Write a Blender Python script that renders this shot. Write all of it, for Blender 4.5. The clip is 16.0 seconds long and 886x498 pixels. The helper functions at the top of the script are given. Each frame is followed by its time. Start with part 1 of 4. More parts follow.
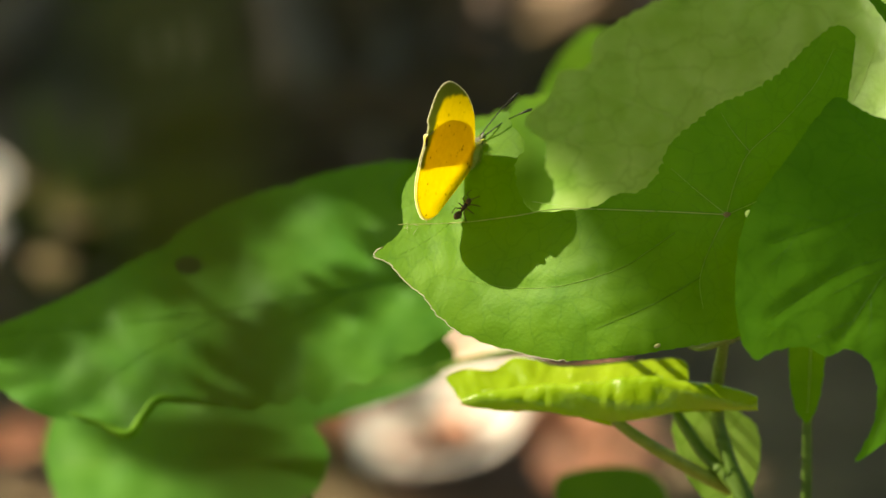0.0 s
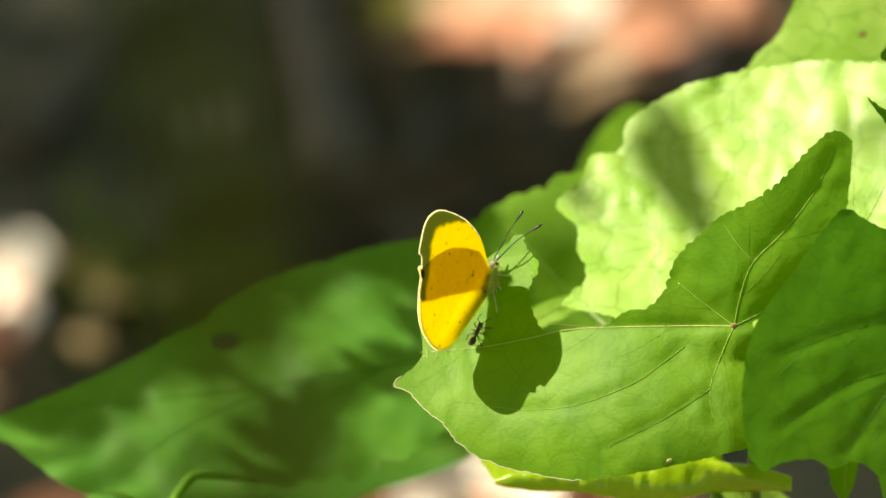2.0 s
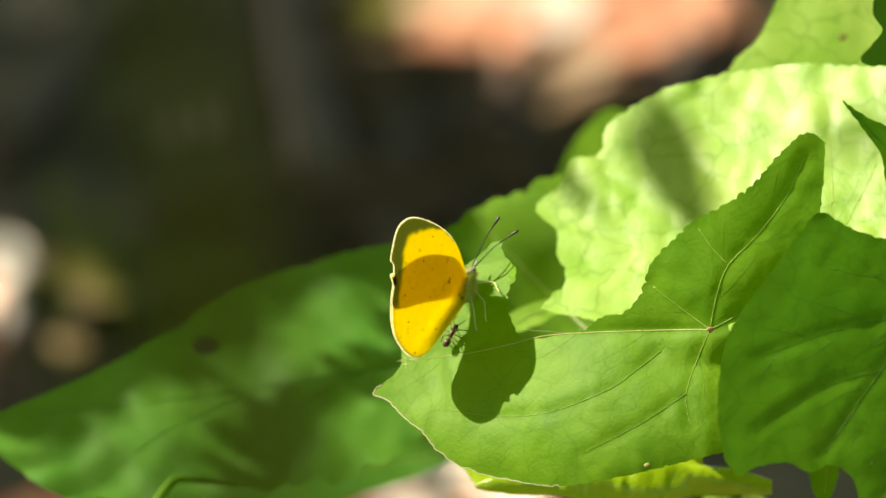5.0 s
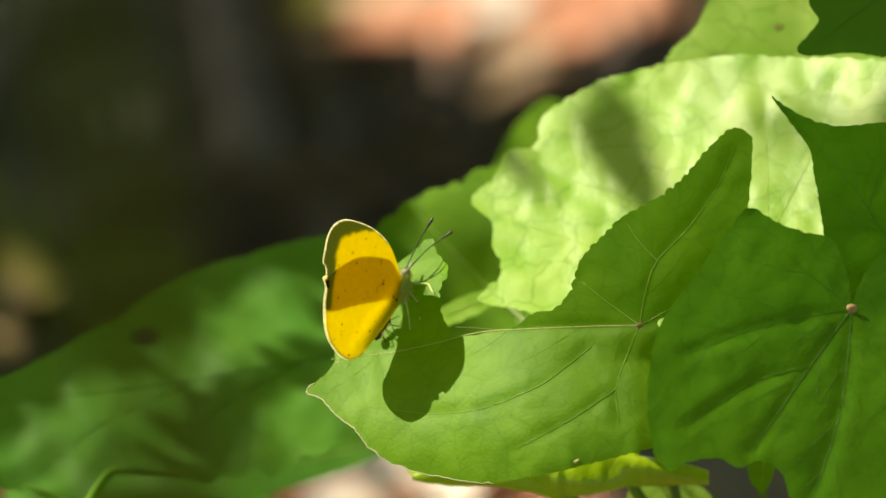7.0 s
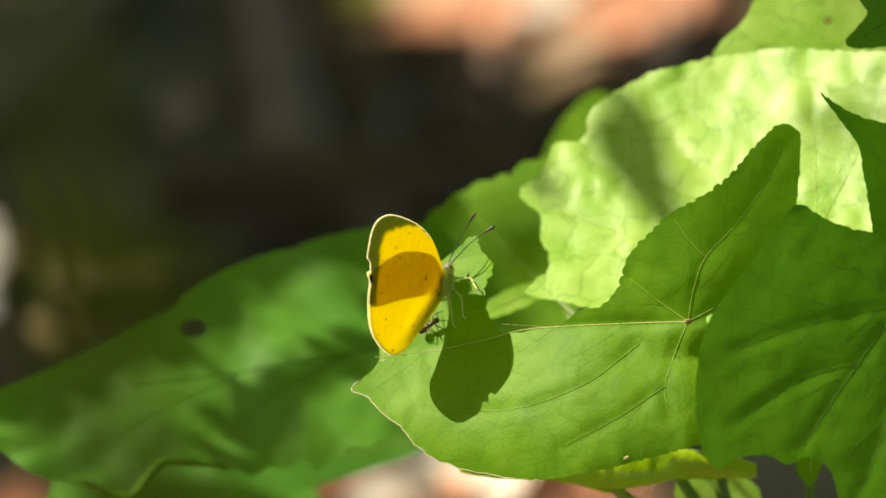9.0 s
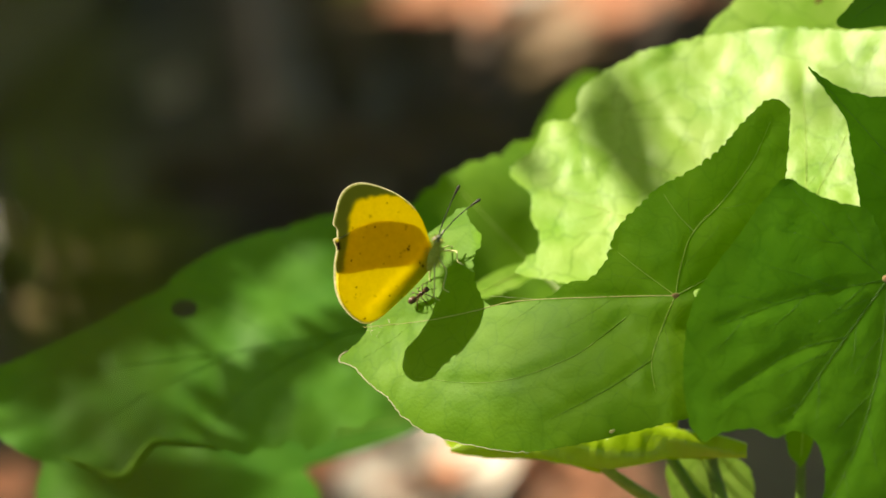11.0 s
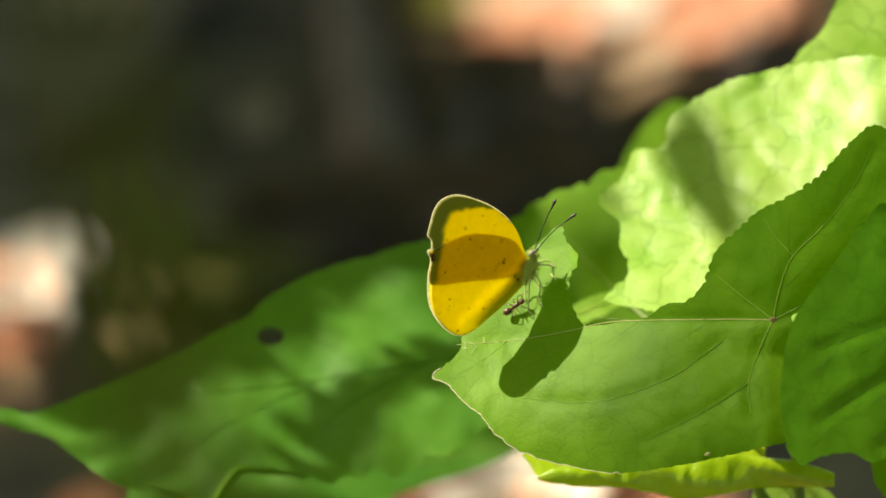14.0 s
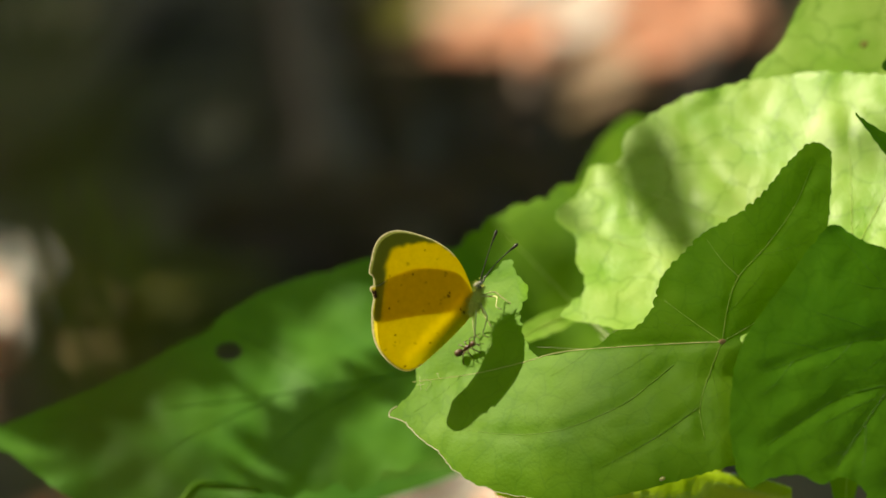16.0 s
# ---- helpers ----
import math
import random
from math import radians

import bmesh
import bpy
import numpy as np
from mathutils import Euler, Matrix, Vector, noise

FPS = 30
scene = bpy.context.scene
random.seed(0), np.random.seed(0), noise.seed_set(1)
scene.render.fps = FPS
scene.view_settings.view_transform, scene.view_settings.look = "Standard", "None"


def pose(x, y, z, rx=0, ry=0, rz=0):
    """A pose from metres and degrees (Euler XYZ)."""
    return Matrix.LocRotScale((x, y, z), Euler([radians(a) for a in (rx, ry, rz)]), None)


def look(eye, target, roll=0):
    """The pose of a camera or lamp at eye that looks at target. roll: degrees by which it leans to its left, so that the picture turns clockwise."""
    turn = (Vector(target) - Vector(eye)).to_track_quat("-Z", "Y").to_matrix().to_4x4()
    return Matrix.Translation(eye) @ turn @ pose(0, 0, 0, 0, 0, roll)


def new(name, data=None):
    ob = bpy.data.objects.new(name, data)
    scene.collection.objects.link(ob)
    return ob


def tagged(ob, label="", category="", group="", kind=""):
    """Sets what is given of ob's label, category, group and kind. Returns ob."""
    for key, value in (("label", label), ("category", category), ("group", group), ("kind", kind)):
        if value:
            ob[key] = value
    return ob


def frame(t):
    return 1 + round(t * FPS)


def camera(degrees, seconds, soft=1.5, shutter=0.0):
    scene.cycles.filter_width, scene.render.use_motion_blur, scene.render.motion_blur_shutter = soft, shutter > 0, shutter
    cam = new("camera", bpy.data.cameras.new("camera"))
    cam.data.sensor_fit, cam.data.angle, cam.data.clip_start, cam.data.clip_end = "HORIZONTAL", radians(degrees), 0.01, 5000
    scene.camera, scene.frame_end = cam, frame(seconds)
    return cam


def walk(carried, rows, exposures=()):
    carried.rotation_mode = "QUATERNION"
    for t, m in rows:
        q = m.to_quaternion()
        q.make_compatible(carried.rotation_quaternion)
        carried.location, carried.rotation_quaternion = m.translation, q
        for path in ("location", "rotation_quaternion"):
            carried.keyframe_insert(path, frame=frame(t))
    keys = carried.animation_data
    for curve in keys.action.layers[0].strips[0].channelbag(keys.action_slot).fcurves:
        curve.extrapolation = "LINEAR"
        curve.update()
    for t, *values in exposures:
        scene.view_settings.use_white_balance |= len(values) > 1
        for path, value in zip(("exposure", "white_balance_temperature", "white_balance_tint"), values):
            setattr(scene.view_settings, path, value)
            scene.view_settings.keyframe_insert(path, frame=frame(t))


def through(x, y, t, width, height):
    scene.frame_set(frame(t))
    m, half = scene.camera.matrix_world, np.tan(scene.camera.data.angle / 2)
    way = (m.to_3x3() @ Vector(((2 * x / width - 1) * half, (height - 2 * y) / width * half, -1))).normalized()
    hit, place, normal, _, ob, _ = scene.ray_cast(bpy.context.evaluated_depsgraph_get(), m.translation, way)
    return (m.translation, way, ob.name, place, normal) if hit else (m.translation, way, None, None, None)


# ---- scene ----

from mathutils import geometry

MM = 0.001
# ---- camera: a long lens, 1.5 m from the leaf, looking 20 degrees down ----
cam = camera(6.0, 16.0)
cam.data.dof.use_dof = True
cam.data.dof.focus_distance = 1.507
cam.data.dof.aperture_fstop = 15.0

TILT = radians(20)
EYE = Vector((0.0, -1.4095, 0.813))
AHEAD = Vector((0, math.cos(TILT), -math.sin(TILT)))
RIGHT = Vector((1, 0, 0))
UP = Vector((0, math.sin(TILT), math.cos(TILT)))
KNOT = EYE + AHEAD * 1.5            # where the leaf's veins meet at rest
STEP = 0.10027 * MM                 # metres at the leaf for one unit of the aim table

# aim of the lens: where the resting knot stands in the view
AIM = [(0, 1218, 435), (0.5, 1225, 486), (1, 1237, 537), (1.5, 1257, 547), (2, 1285, 570), (2.5, 1289, 598),
       (3, 1285, 631), (3.5, 1302, 610), (4, 1291, 584), (4.2, 1288, 583), (5.2, 1240, 575), (6.3, 1180, 571), (6.5, 1162, 577), (7, 1139, 562),
       (7.5, 1152, 600), (8, 1211, 629), (8.5, 1229, 602), (9, 1224, 547), (9.2, 1219, 540), (10.2, 1205, 525), (11.3, 1212, 511),
       (11.5, 1259, 513), (12, 1290, 522), (12.5, 1326, 538), (13, 1365, 562), (13.5, 1375, 556), (14, 1362, 561),
       (14.5, 1336, 561), (15, 1296, 565), (15.5, 1282, 573), (16, 1288, 588)]


def aim(x, y):
    return look(EYE, KNOT + RIGHT * (784 - x) * STEP + UP * (y - 441) * STEP)


walk(cam, [(t, aim(x, y)) for t, x, y in AIM],
     exposures=[(t, stops, 8200, 7) for t, stops in ((0, 1.12), (0.5, 1.0), (1, 1.25), (2.5, 1.3), (4.2, 1.3), (6.3, 1.03), (7.5, 0.98), (8, 1.08), (8.5, 0.88), (9, 1.07),
                                                     (11.5, 1.06), (12.5, 1.2), (14.4, 1.2), (15, 1.02), (16, 0.8))])

# ---- light: sun from the left, high, a little behind the leaf ----
LIGHT = (RIGHT * 0.765 - UP * 0.8).normalized()      # the way the sunlight travels
sun = new("sun", bpy.data.lights.new("sun", "SUN"))
sun.data.energy, sun.data.angle, sun.data.color = 5.0, radians(0.55), (1.0, 0.95, 0.86)
sun.matrix_world = look(-LIGHT * 5 + KNOT, KNOT)
world = bpy.data.worlds.new("sky")
scene.world = world
world.use_nodes = True
sky = world.node_tree.nodes.new("ShaderNodeTexSky")
sky.sky_type, sky.sun_disc = "NISHITA", False
sky.sun_elevation = math.asin(-LIGHT.z)
sky.sun_rotation = math.atan2(-LIGHT.x, -LIGHT.y)
world.node_tree.links.new(sky.outputs[0], world.node_tree.nodes["Background"].inputs[0])
world.node_tree.nodes["Background"].inputs[1].default_value = 0.062


# ---- helpers ----
def stage(u, v, z=0.0):
    """World place of a point u mm to the right of the knot, v mm up and z mm towards the lens."""
    k = (1500 - z) / 1500
    return EYE + AHEAD * (1500 - z) * MM + (RIGHT * u + UP * v) * k * MM


def stage_pose(u, v, z=0.0, roll=0, yaw=0, pitch=0):
    m = Matrix((RIGHT, UP, -AHEAD)).transposed().to_4x4()
    m.translation = stage(u, v, z)
    return m @ pose(0, 0, 0, pitch, yaw, roll)


def on_ground(u, v):
    way = stage(u, v) - EYE
    return EYE + way * (EYE.z / -way.z)


def part(name, bm, material, parent=None, label=""):
    me = bpy.data.meshes.new(name)
    bm.to_mesh(me)
    bm.free()
    for m in material if isinstance(material, (list, tuple)) else [material]:
        me.materials.append(m)
    ob = new(name, me)
    if parent:
        ob.parent = parent
    return tagged(ob, label)


def smooth(bm):
    for f in bm.faces:
        f.smooth = True
    return bm


def curve_points(pts, step, closed=True):
    """A smooth line through the points, with about that step."""
    n, out = len(pts), []
    for i in range(n if closed else n - 1):
        p = [Vector(pts[(i + k) % n] if closed else pts[min(max(i + k, 0), n - 1)]) for k in (-1, 0, 1, 2)]
        m = max(1, round((p[2] - p[1]).length / step))
        for j in range(m):
            t = j / m
            q = 0.5 * (2 * p[1] + (p[2] - p[0]) * t + (2 * p[0] - 5 * p[1] + 4 * p[2] - p[3]) * t * t
                       + (3 * p[1] - p[0] - 3 * p[2] + p[3]) * t ** 3)
            out.append(q)
    if not closed:
        out.append(Vector(pts[-1]))
    return out


def inside(p, poly):
    hit, n = False, len(poly)
    for i in range(n):
        a, b = poly[i], poly[i - 1]
        if (a[1] > p[1]) != (b[1] > p[1]) and p[0] < (b[0] - a[0]) * (p[1] - a[1]) / (b[1] - a[1]) + a[0]:
            hit = not hit
    return hit


def to_line(p, line):
    best = 1e9
    for a, b in zip(line, line[1:]):
        d = b - a
        s = min(1, max(0, (p - a).dot(d) / max(d.length_squared, 1e-9)))
        best = min(best, (p - a - d * s).length)
    return best


def sheet(outline, step, height, holes=(), jitter=0.25, unit=MM):
    """A flat outline in mm, filled with a fine net and raised by height(u, v), as a bmesh in metres."""
    rnd = random.Random(len(outline))
    pts, edges = [], []
    for loop in (outline, *holes):
        k = len(pts)
        pts += [Vector(p) for p in loop]
        edges += [(k + i, k + (i + 1) % len(loop)) for i in range(len(loop))]
    us, vs = [p[0] for p in outline], [p[1] for p in outline]
    u = min(us)
    row = 0
    while u < max(us):
        v = min(vs) + (row % 2) * step / 2
        while v < max(vs):
            q = Vector((u + rnd.uniform(-jitter, jitter) * step, v + rnd.uniform(-jitter, jitter) * step))
            if inside(q, outline):
                pts.append(q)
            v += step
        u += step * 0.87
        row += 1
    verts, _, faces, *_ = geometry.delaunay_2d_cdt(pts, edges, [], 1, 1e-5)
    bm = bmesh.new()
    made = [bm.verts.new((p.x * unit, p.y * unit, height(p.x, p.y) * MM)) for p in verts]
    for f in faces:
        c = sum((verts[i] for i in f), Vector((0, 0))) / len(f)
        if inside(c, outline) and not any(inside(c, h) for h in holes):
            bm.faces.new([made[i] for i in f])
    for v in [v for v in bm.verts if not v.link_faces]:
        bm.verts.remove(v)
    bmesh.ops.recalc_face_normals(bm, faces=bm.faces)
    if sum((f.normal.z for f in bm.faces)) < 0:
        bmesh.ops.reverse_faces(bm, faces=bm.faces)
    return smooth(bm)


def tube(line, radii, sides=6, bm=None):
    """A round tapered rod along a line of places in metres."""
    bm = bm or bmesh.new()
    rings, n = [], len(line)
    side = Vector((0.31, 0.52, 0.79))
    for i, p in enumerate(line):
        d = (line[min(i + 1, n - 1)] - line[max(i - 1, 0)]).normalized()
        a = d.cross(side).normalized()
        b = d.cross(a)
        r = radii[0] + (radii[1] - radii[0]) * i / (n - 1) if len(radii) == 2 else radii[i]
        rings.append([bm.verts.new(p + (a * math.cos(k * math.tau / sides) + b * math.sin(k * math.tau / sides)) * r)
                      for k in range(sides)])
    for a, b in zip(rings, rings[1:]):
        for k in range(sides):
            bm.faces.new((a[k], a[(k + 1) % sides], b[(k + 1) % sides], b[k]))
    bm.faces.new(rings[0][::-1])
    bm.faces.new(rings[-1])
    bmesh.ops.recalc_face_normals(bm, faces=bm.faces)
    return smooth(bm)


def blob(size, at=(0, 0, 0), turn=(0, 0, 0), detail=2, rough=0.0, bm=None):
    bm = bm or bmesh.new()
    m = pose(*at, *turn) @ Matrix.Diagonal((*size, 1))
    made = bmesh.ops.create_icosphere(bm, subdivisions=detail, radius=1, matrix=m)
    for v in made["verts"]:
        v.co += (v.co - Vector(at)) * rough * noise.noise(v.co * 900)
    return smooth(bm)


# ---- materials ----
def nodes_of(name):
    m = bpy.data.materials.new(name)
    m.use_nodes = True
    t = m.node_tree
    t.nodes.clear()
    return m, t, t.nodes.new, t.links.new


def ramp_of(t, fac, stops):
    r = t.nodes.new("ShaderNodeValToRGB")
    e = r.color_ramp.elements
    while len(e) < len(stops):
        e.new(0.5)
    for k, (at, c) in zip(e, stops):
        k.position, k.color = at, (*c, 1)
    t.links.new(fac, r.inputs[0])
    return r.outputs[0]


def noise_of(t, scale, detail=3, rough=0.55, where=None):
    n = t.nodes.new("ShaderNodeTexNoise")
    n.inputs["Scale"].default_value, n.inputs["Detail"].default_value, n.inputs["Roughness"].default_value = scale, detail, rough
    if where:
        t.links.new(where, n.inputs["Vector"])
    return n.outputs["Fac"]


def leaf_skin(name, dark, light, glow, through_share=0.35, gloss=0.42, bump=0.35, sheen=0.22, cells=520, ink=(1.25, 1.2, 1.3), wide=0.09, share=0.35, wobble=0.012, relief=0.0003):
    """Leaf tissue: mottled green, a fine net of veinlets, light let through."""
    m, t, nn, ln = nodes_of(name)
    out, mix = nn("ShaderNodeOutputMaterial"), nn("ShaderNodeMixShader")
    pr, tr = nn("ShaderNodeBsdfPrincipled"), nn("ShaderNodeBsdfTranslucent")
    co = nn("ShaderNodeTexCoord").outputs["Object"]
    big = noise_of(t, 70, 4, 0.6, co)
    col = ramp_of(t, big, [(0.3, dark), (0.7, light)])
    net = nn("ShaderNodeTexVoronoi")
    net.feature = "DISTANCE_TO_EDGE"
    net.inputs["Scale"].default_value = cells
    wob = nn("ShaderNodeMix")
    wob.data_type = "RGBA"
    wob.inputs[0].default_value = wobble
    ln(co, wob.inputs[6])
    wn = nn("ShaderNodeTexNoise")
    wn.inputs["Scale"].default_value = 160
    ln(co, wn.inputs["Vector"])
    ln(wn.outputs["Color"], wob.inputs[7])
    ln(wob.outputs[2], net.inputs["Vector"])
    line = ramp_of(t, net.outputs["Distance"], [(0.0, ink), (wide, (1, 1, 1))])
    mul = nn("ShaderNodeMix")
    mul.data_type, mul.blend_type = "RGBA", "MULTIPLY"
    mul.inputs[0].default_value = share
    ln(col, mul.inputs[6])
    ln(line, mul.inputs[7])
    fine = noise_of(t, 1500, 2, 0.5, co)
    ln(mul.outputs[2], pr.inputs["Base Color"])
    pr.inputs["Roughness"].default_value = gloss
    pr.inputs["Specular IOR Level"].default_value = sheen
    g = nn("ShaderNodeMix")
    g.data_type, g.blend_type = "RGBA", "MULTIPLY"
    g.inputs[0].default_value = 0.4
    g.inputs[6].default_value = (*glow, 1)
    ln(ramp_of(t, big, [(0.3, (0.7, 0.8, 0.6)), (0.7, (1, 1, 1))]), g.inputs[7])
    ln(g.outputs[2], tr.inputs["Color"])
    add = nn("ShaderNodeMath")
    add.operation = "MULTIPLY_ADD"
    ln(net.outputs["Distance"], add.inputs[0])
    add.inputs[1].default_value = 0.8
    ln(fine, add.inputs[2])
    bp = nn("ShaderNodeBump")
    bp.inputs["Strength"].default_value, bp.inputs["Distance"].default_value = bump, relief
    ln(add.outputs[0], bp.inputs["Height"])
    for k in (pr, tr):
        ln(bp.outputs[0], k.inputs["Normal"])
    mix.inputs[0].default_value = through_share
    ln(pr.outputs[0], mix.inputs[1])
    ln(tr.outputs[0], mix.inputs[2])
    ln(mix.outputs[0], out.inputs[0])
    return m


def plain_skin(name, dark, light, scale, gloss=0.5, bump=0.2, depth=0.0005, through=0.0, metal=0.0, sheen=0.4):
    """A mottled surface: two colours by noise, with relief."""
    m, t, nn, ln = nodes_of(name)
    out, pr = nn("ShaderNodeOutputMaterial"), nn("ShaderNodeBsdfPrincipled")
    co = nn("ShaderNodeTexCoord").outputs["Object"]
    n1, n2 = noise_of(t, scale, 5, 0.6, co), noise_of(t, scale * 7, 3, 0.6, co)
    mixed = nn("ShaderNodeMath")
    mixed.operation = "MULTIPLY_ADD"
    ln(n2, mixed.inputs[0])
    mixed.inputs[1].default_value = 0.4
    off = nn("ShaderNodeMath")
    off.operation = "SUBTRACT"
    ln(n1, off.inputs[0])
    off.inputs[1].default_value = 0.2
    ln(off.outputs[0], mixed.inputs[2])
    col = ramp_of(t, mixed.outputs[0], [(0.3, dark), (0.7, light)])
    ln(col, pr.inputs["Base Color"])
    pr.inputs["Roughness"].default_value = gloss
    pr.inputs["Metallic"].default_value = metal
    pr.inputs["Specular IOR Level"].default_value = sheen
    bp = nn("ShaderNodeBump")
    bp.inputs["Strength"].default_value, bp.inputs["Distance"].default_value = bump, depth
    ln(mixed.outputs[0], bp.inputs["Height"])
    ln(bp.outputs[0], pr.inputs["Normal"])
    last = pr.outputs[0]
    if through:
        tr, mix = nn("ShaderNodeBsdfTranslucent"), nn("ShaderNodeMixShader")
        ln(col, tr.inputs["Color"])
        mix.inputs[0].default_value = through
        ln(last, mix.inputs[1])
        ln(tr.outputs[0], mix.inputs[2])
        last = mix.outputs[0]
    ln(last, out.inputs[0])
    return m


def wing_skin(name, inner, edge, through_share=0.6):
    """Wing membrane: scale-dusted yellow, with the border band and dark flecks from the mesh."""
    m, t, nn, ln = nodes_of(name)
    out, mix = nn("ShaderNodeOutputMaterial"), nn("ShaderNodeMixShader")
    pr, tr = nn("ShaderNodeBsdfPrincipled"), nn("ShaderNodeBsdfTranslucent")
    co = nn("ShaderNodeTexCoord").outputs["Object"]
    a = nn("ShaderNodeAttribute")
    a.attribute_name = "band"
    sep = nn("ShaderNodeSeparateColor")
    ln(a.outputs["Color"], sep.inputs[0])
    dust = ramp_of(t, noise_of(t, 900, 4, 0.7, co), [(0.3, tuple(c * 0.9 for c in inner)), (0.7, inner)])
    c1 = nn("ShaderNodeMix")
    c1.data_type = "RGBA"
    ln(sep.outputs[0], c1.inputs[0])
    ln(dust, c1.inputs[6])
    c1.inputs[7].default_value = (*edge, 1)
    c2 = nn("ShaderNodeMix")
    c2.data_type = "RGBA"
    ln(sep.outputs[1], c2.inputs[0])
    ln(c1.outputs[2], c2.inputs[6])
    c2.inputs[7].default_value = (0.03, 0.015, 0.01, 1)
    c3 = nn("ShaderNodeMix")
    c3.data_type = "RGBA"
    ln(sep.outputs[2], c3.inputs[0])
    ln(c2.outputs[2], c3.inputs[6])
    c3.inputs[7].default_value = (0.75, 0.7, 0.5, 1)
    ln(c3.outputs[2], pr.inputs["Base Color"])
    ln(c3.outputs[2], tr.inputs["Color"])
    pr.inputs["Roughness"].default_value = 0.75
    pr.inputs["Specular IOR Level"].default_value = 0.2
    bp = nn("ShaderNodeBump")
    bp.inputs["Strength"].default_value, bp.inputs["Distance"].default_value = 0.3, 0.0001
    ln(noise_of(t, 2500, 2, 0.6, co), bp.inputs["Height"])
    ln(bp.outputs[0], pr.inputs["Normal"])
    mix.inputs[0].default_value = through_share
    ln(pr.outputs[0], mix.inputs[1])
    ln(tr.outputs[0], mix.inputs[2])
    ln(mix.outputs[0], out.inputs[0])
    return m


GREEN = leaf_skin("leaf_green", (0.066, 0.205, 0.004), (0.138, 0.305, 0.012), (0.22, 0.52, 0.007), bump=0.2, gloss=0.6, sheen=0.22,
                  cells=190, ink=(0.5, 0.66, 0.4), wide=0.05, share=0.5, wobble=0.006)
GREEN_MID = leaf_skin("leaf_mid_green", (0.040, 0.165, 0.006), (0.085, 0.25, 0.012), (0.15, 0.42, 0.008), bump=0.2, gloss=0.48, sheen=0.2,
                      cells=170, ink=(0.5, 0.66, 0.4), wide=0.05, share=0.5, wobble=0.006)
GREEN_LONG = leaf_skin("leaf_long_green", (0.034, 0.165, 0.014), (0.084, 0.255, 0.027), (0.18, 0.47, 0.012), bump=0.15, gloss=0.5, sheen=0.32)
# paler copy of the leaf green, with strong sunlight put into the colour
GREEN_SUNLIT = leaf_skin("leaf_sunlit_green", (0.16, 0.40, 0.018), (0.36, 0.57, 0.12), (0.50, 0.74, 0.13), bump=0.25, gloss=0.46, sheen=0.45,
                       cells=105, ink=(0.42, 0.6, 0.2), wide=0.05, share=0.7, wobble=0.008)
# darker leaf green with shade put into the colour; overhead foliage shares it
GREEN_SHADED = leaf_skin("leaf_shaded_green", (0.03, 0.11, 0.008), (0.06, 0.16, 0.012), (0.14, 0.36, 0.006), bump=0.12)
GREEN_YOUNG = leaf_skin("leaf_young_yellow_green", (0.215, 0.37, 0.010), (0.345, 0.49, 0.03), (0.44, 0.63, 0.012), gloss=0.25, bump=0.3, sheen=0.65)
VEIN = plain_skin("leaf_vein", (0.36, 0.54, 0.09), (0.48, 0.62, 0.15), 300, 0.5, 0.2, 0.0002, 0.3)
VEIN_RED = plain_skin("leaf_knot_red", (0.46, 0.27, 0.12), (0.52, 0.36, 0.18), 600, 0.5, 0.2, 0.0002, 0.2)
RIM = plain_skin("leaf_rim", (0.58, 0.58, 0.36), (0.75, 0.68, 0.50), 400, 0.5, 0.2, 0.0002, 0.3)
VEIN_WARM = plain_skin("leaf_midrib_warm", (0.54, 0.56, 0.19), (0.64, 0.62, 0.27), 300, 0.5, 0.2, 0.0002, 0.3)
VEIN_PALE = plain_skin("leaf_side_vein_pale", (0.20, 0.38, 0.03), (0.28, 0.44, 0.06), 300, 0.5, 0.2, 0.0002, 0.3)
VEIN_SIDE = plain_skin("leaf_side_vein", (0.09, 0.235, 0.006), (0.14, 0.30, 0.012), 300, 0.5, 0.2, 0.0002, 0.3)
VEIN_DEEP = plain_skin("leaf_vein_deep", (0.06, 0.16, 0.02), (0.10, 0.22, 0.04), 300, 0.5, 0.2, 0.0002, 0.3)
STALK = plain_skin("stalk_green", (0.07, 0.15, 0.012), (0.13, 0.23, 0.03), 200, 0.5, 0.4, 0.0004, 0.15)
STALK_PALE = plain_skin("stalk_pale_green", (0.20, 0.28, 0.03), (0.32, 0.40, 0.06), 200, 0.45, 0.3, 0.0003, 0.2)
WING = wing_skin("wing_yellow", (0.78, 0.665, 0.07), (0.27, 0.29, 0.08), 0.82)
WING_FAR = wing_skin("wing_yellow_far", (0.78, 0.66, 0.075), (0.21, 0.24, 0.06), 0.80)
FUZZ = plain_skin("body_scales", (0.46, 0.54, 0.06), (0.72, 0.76, 0.20), 2500, 0.9, 0.8, 0.0003)
GREY_FUZZ = plain_skin("head_scales", (0.22, 0.22, 0.20), (0.6, 0.58, 0.5), 4000, 0.85, 0.8, 0.0002)
DARK_HORN = plain_skin("dark_horn", (0.015, 0.014, 0.012), (0.05, 0.045, 0.04), 3000, 0.4)
FEELER = plain_skin("feeler_grey", (0.008, 0.008, 0.006), (0.045, 0.042, 0.035), 3500, 0.7)
PALE_HORN = plain_skin("pale_horn", (0.52, 0.56, 0.20), (0.75, 0.76, 0.40), 3000, 0.6)
EYE_SKIN = plain_skin("eye_grey_green", (0.05, 0.06, 0.04), (0.16, 0.17, 0.12), 3000, 0.15)
ANT_SKIN = plain_skin("ant_brown", (0.035, 0.018, 0.009), (0.13, 0.06, 0.03), 3000, 0.3, 0.3, 0.0001, sheen=0.4)
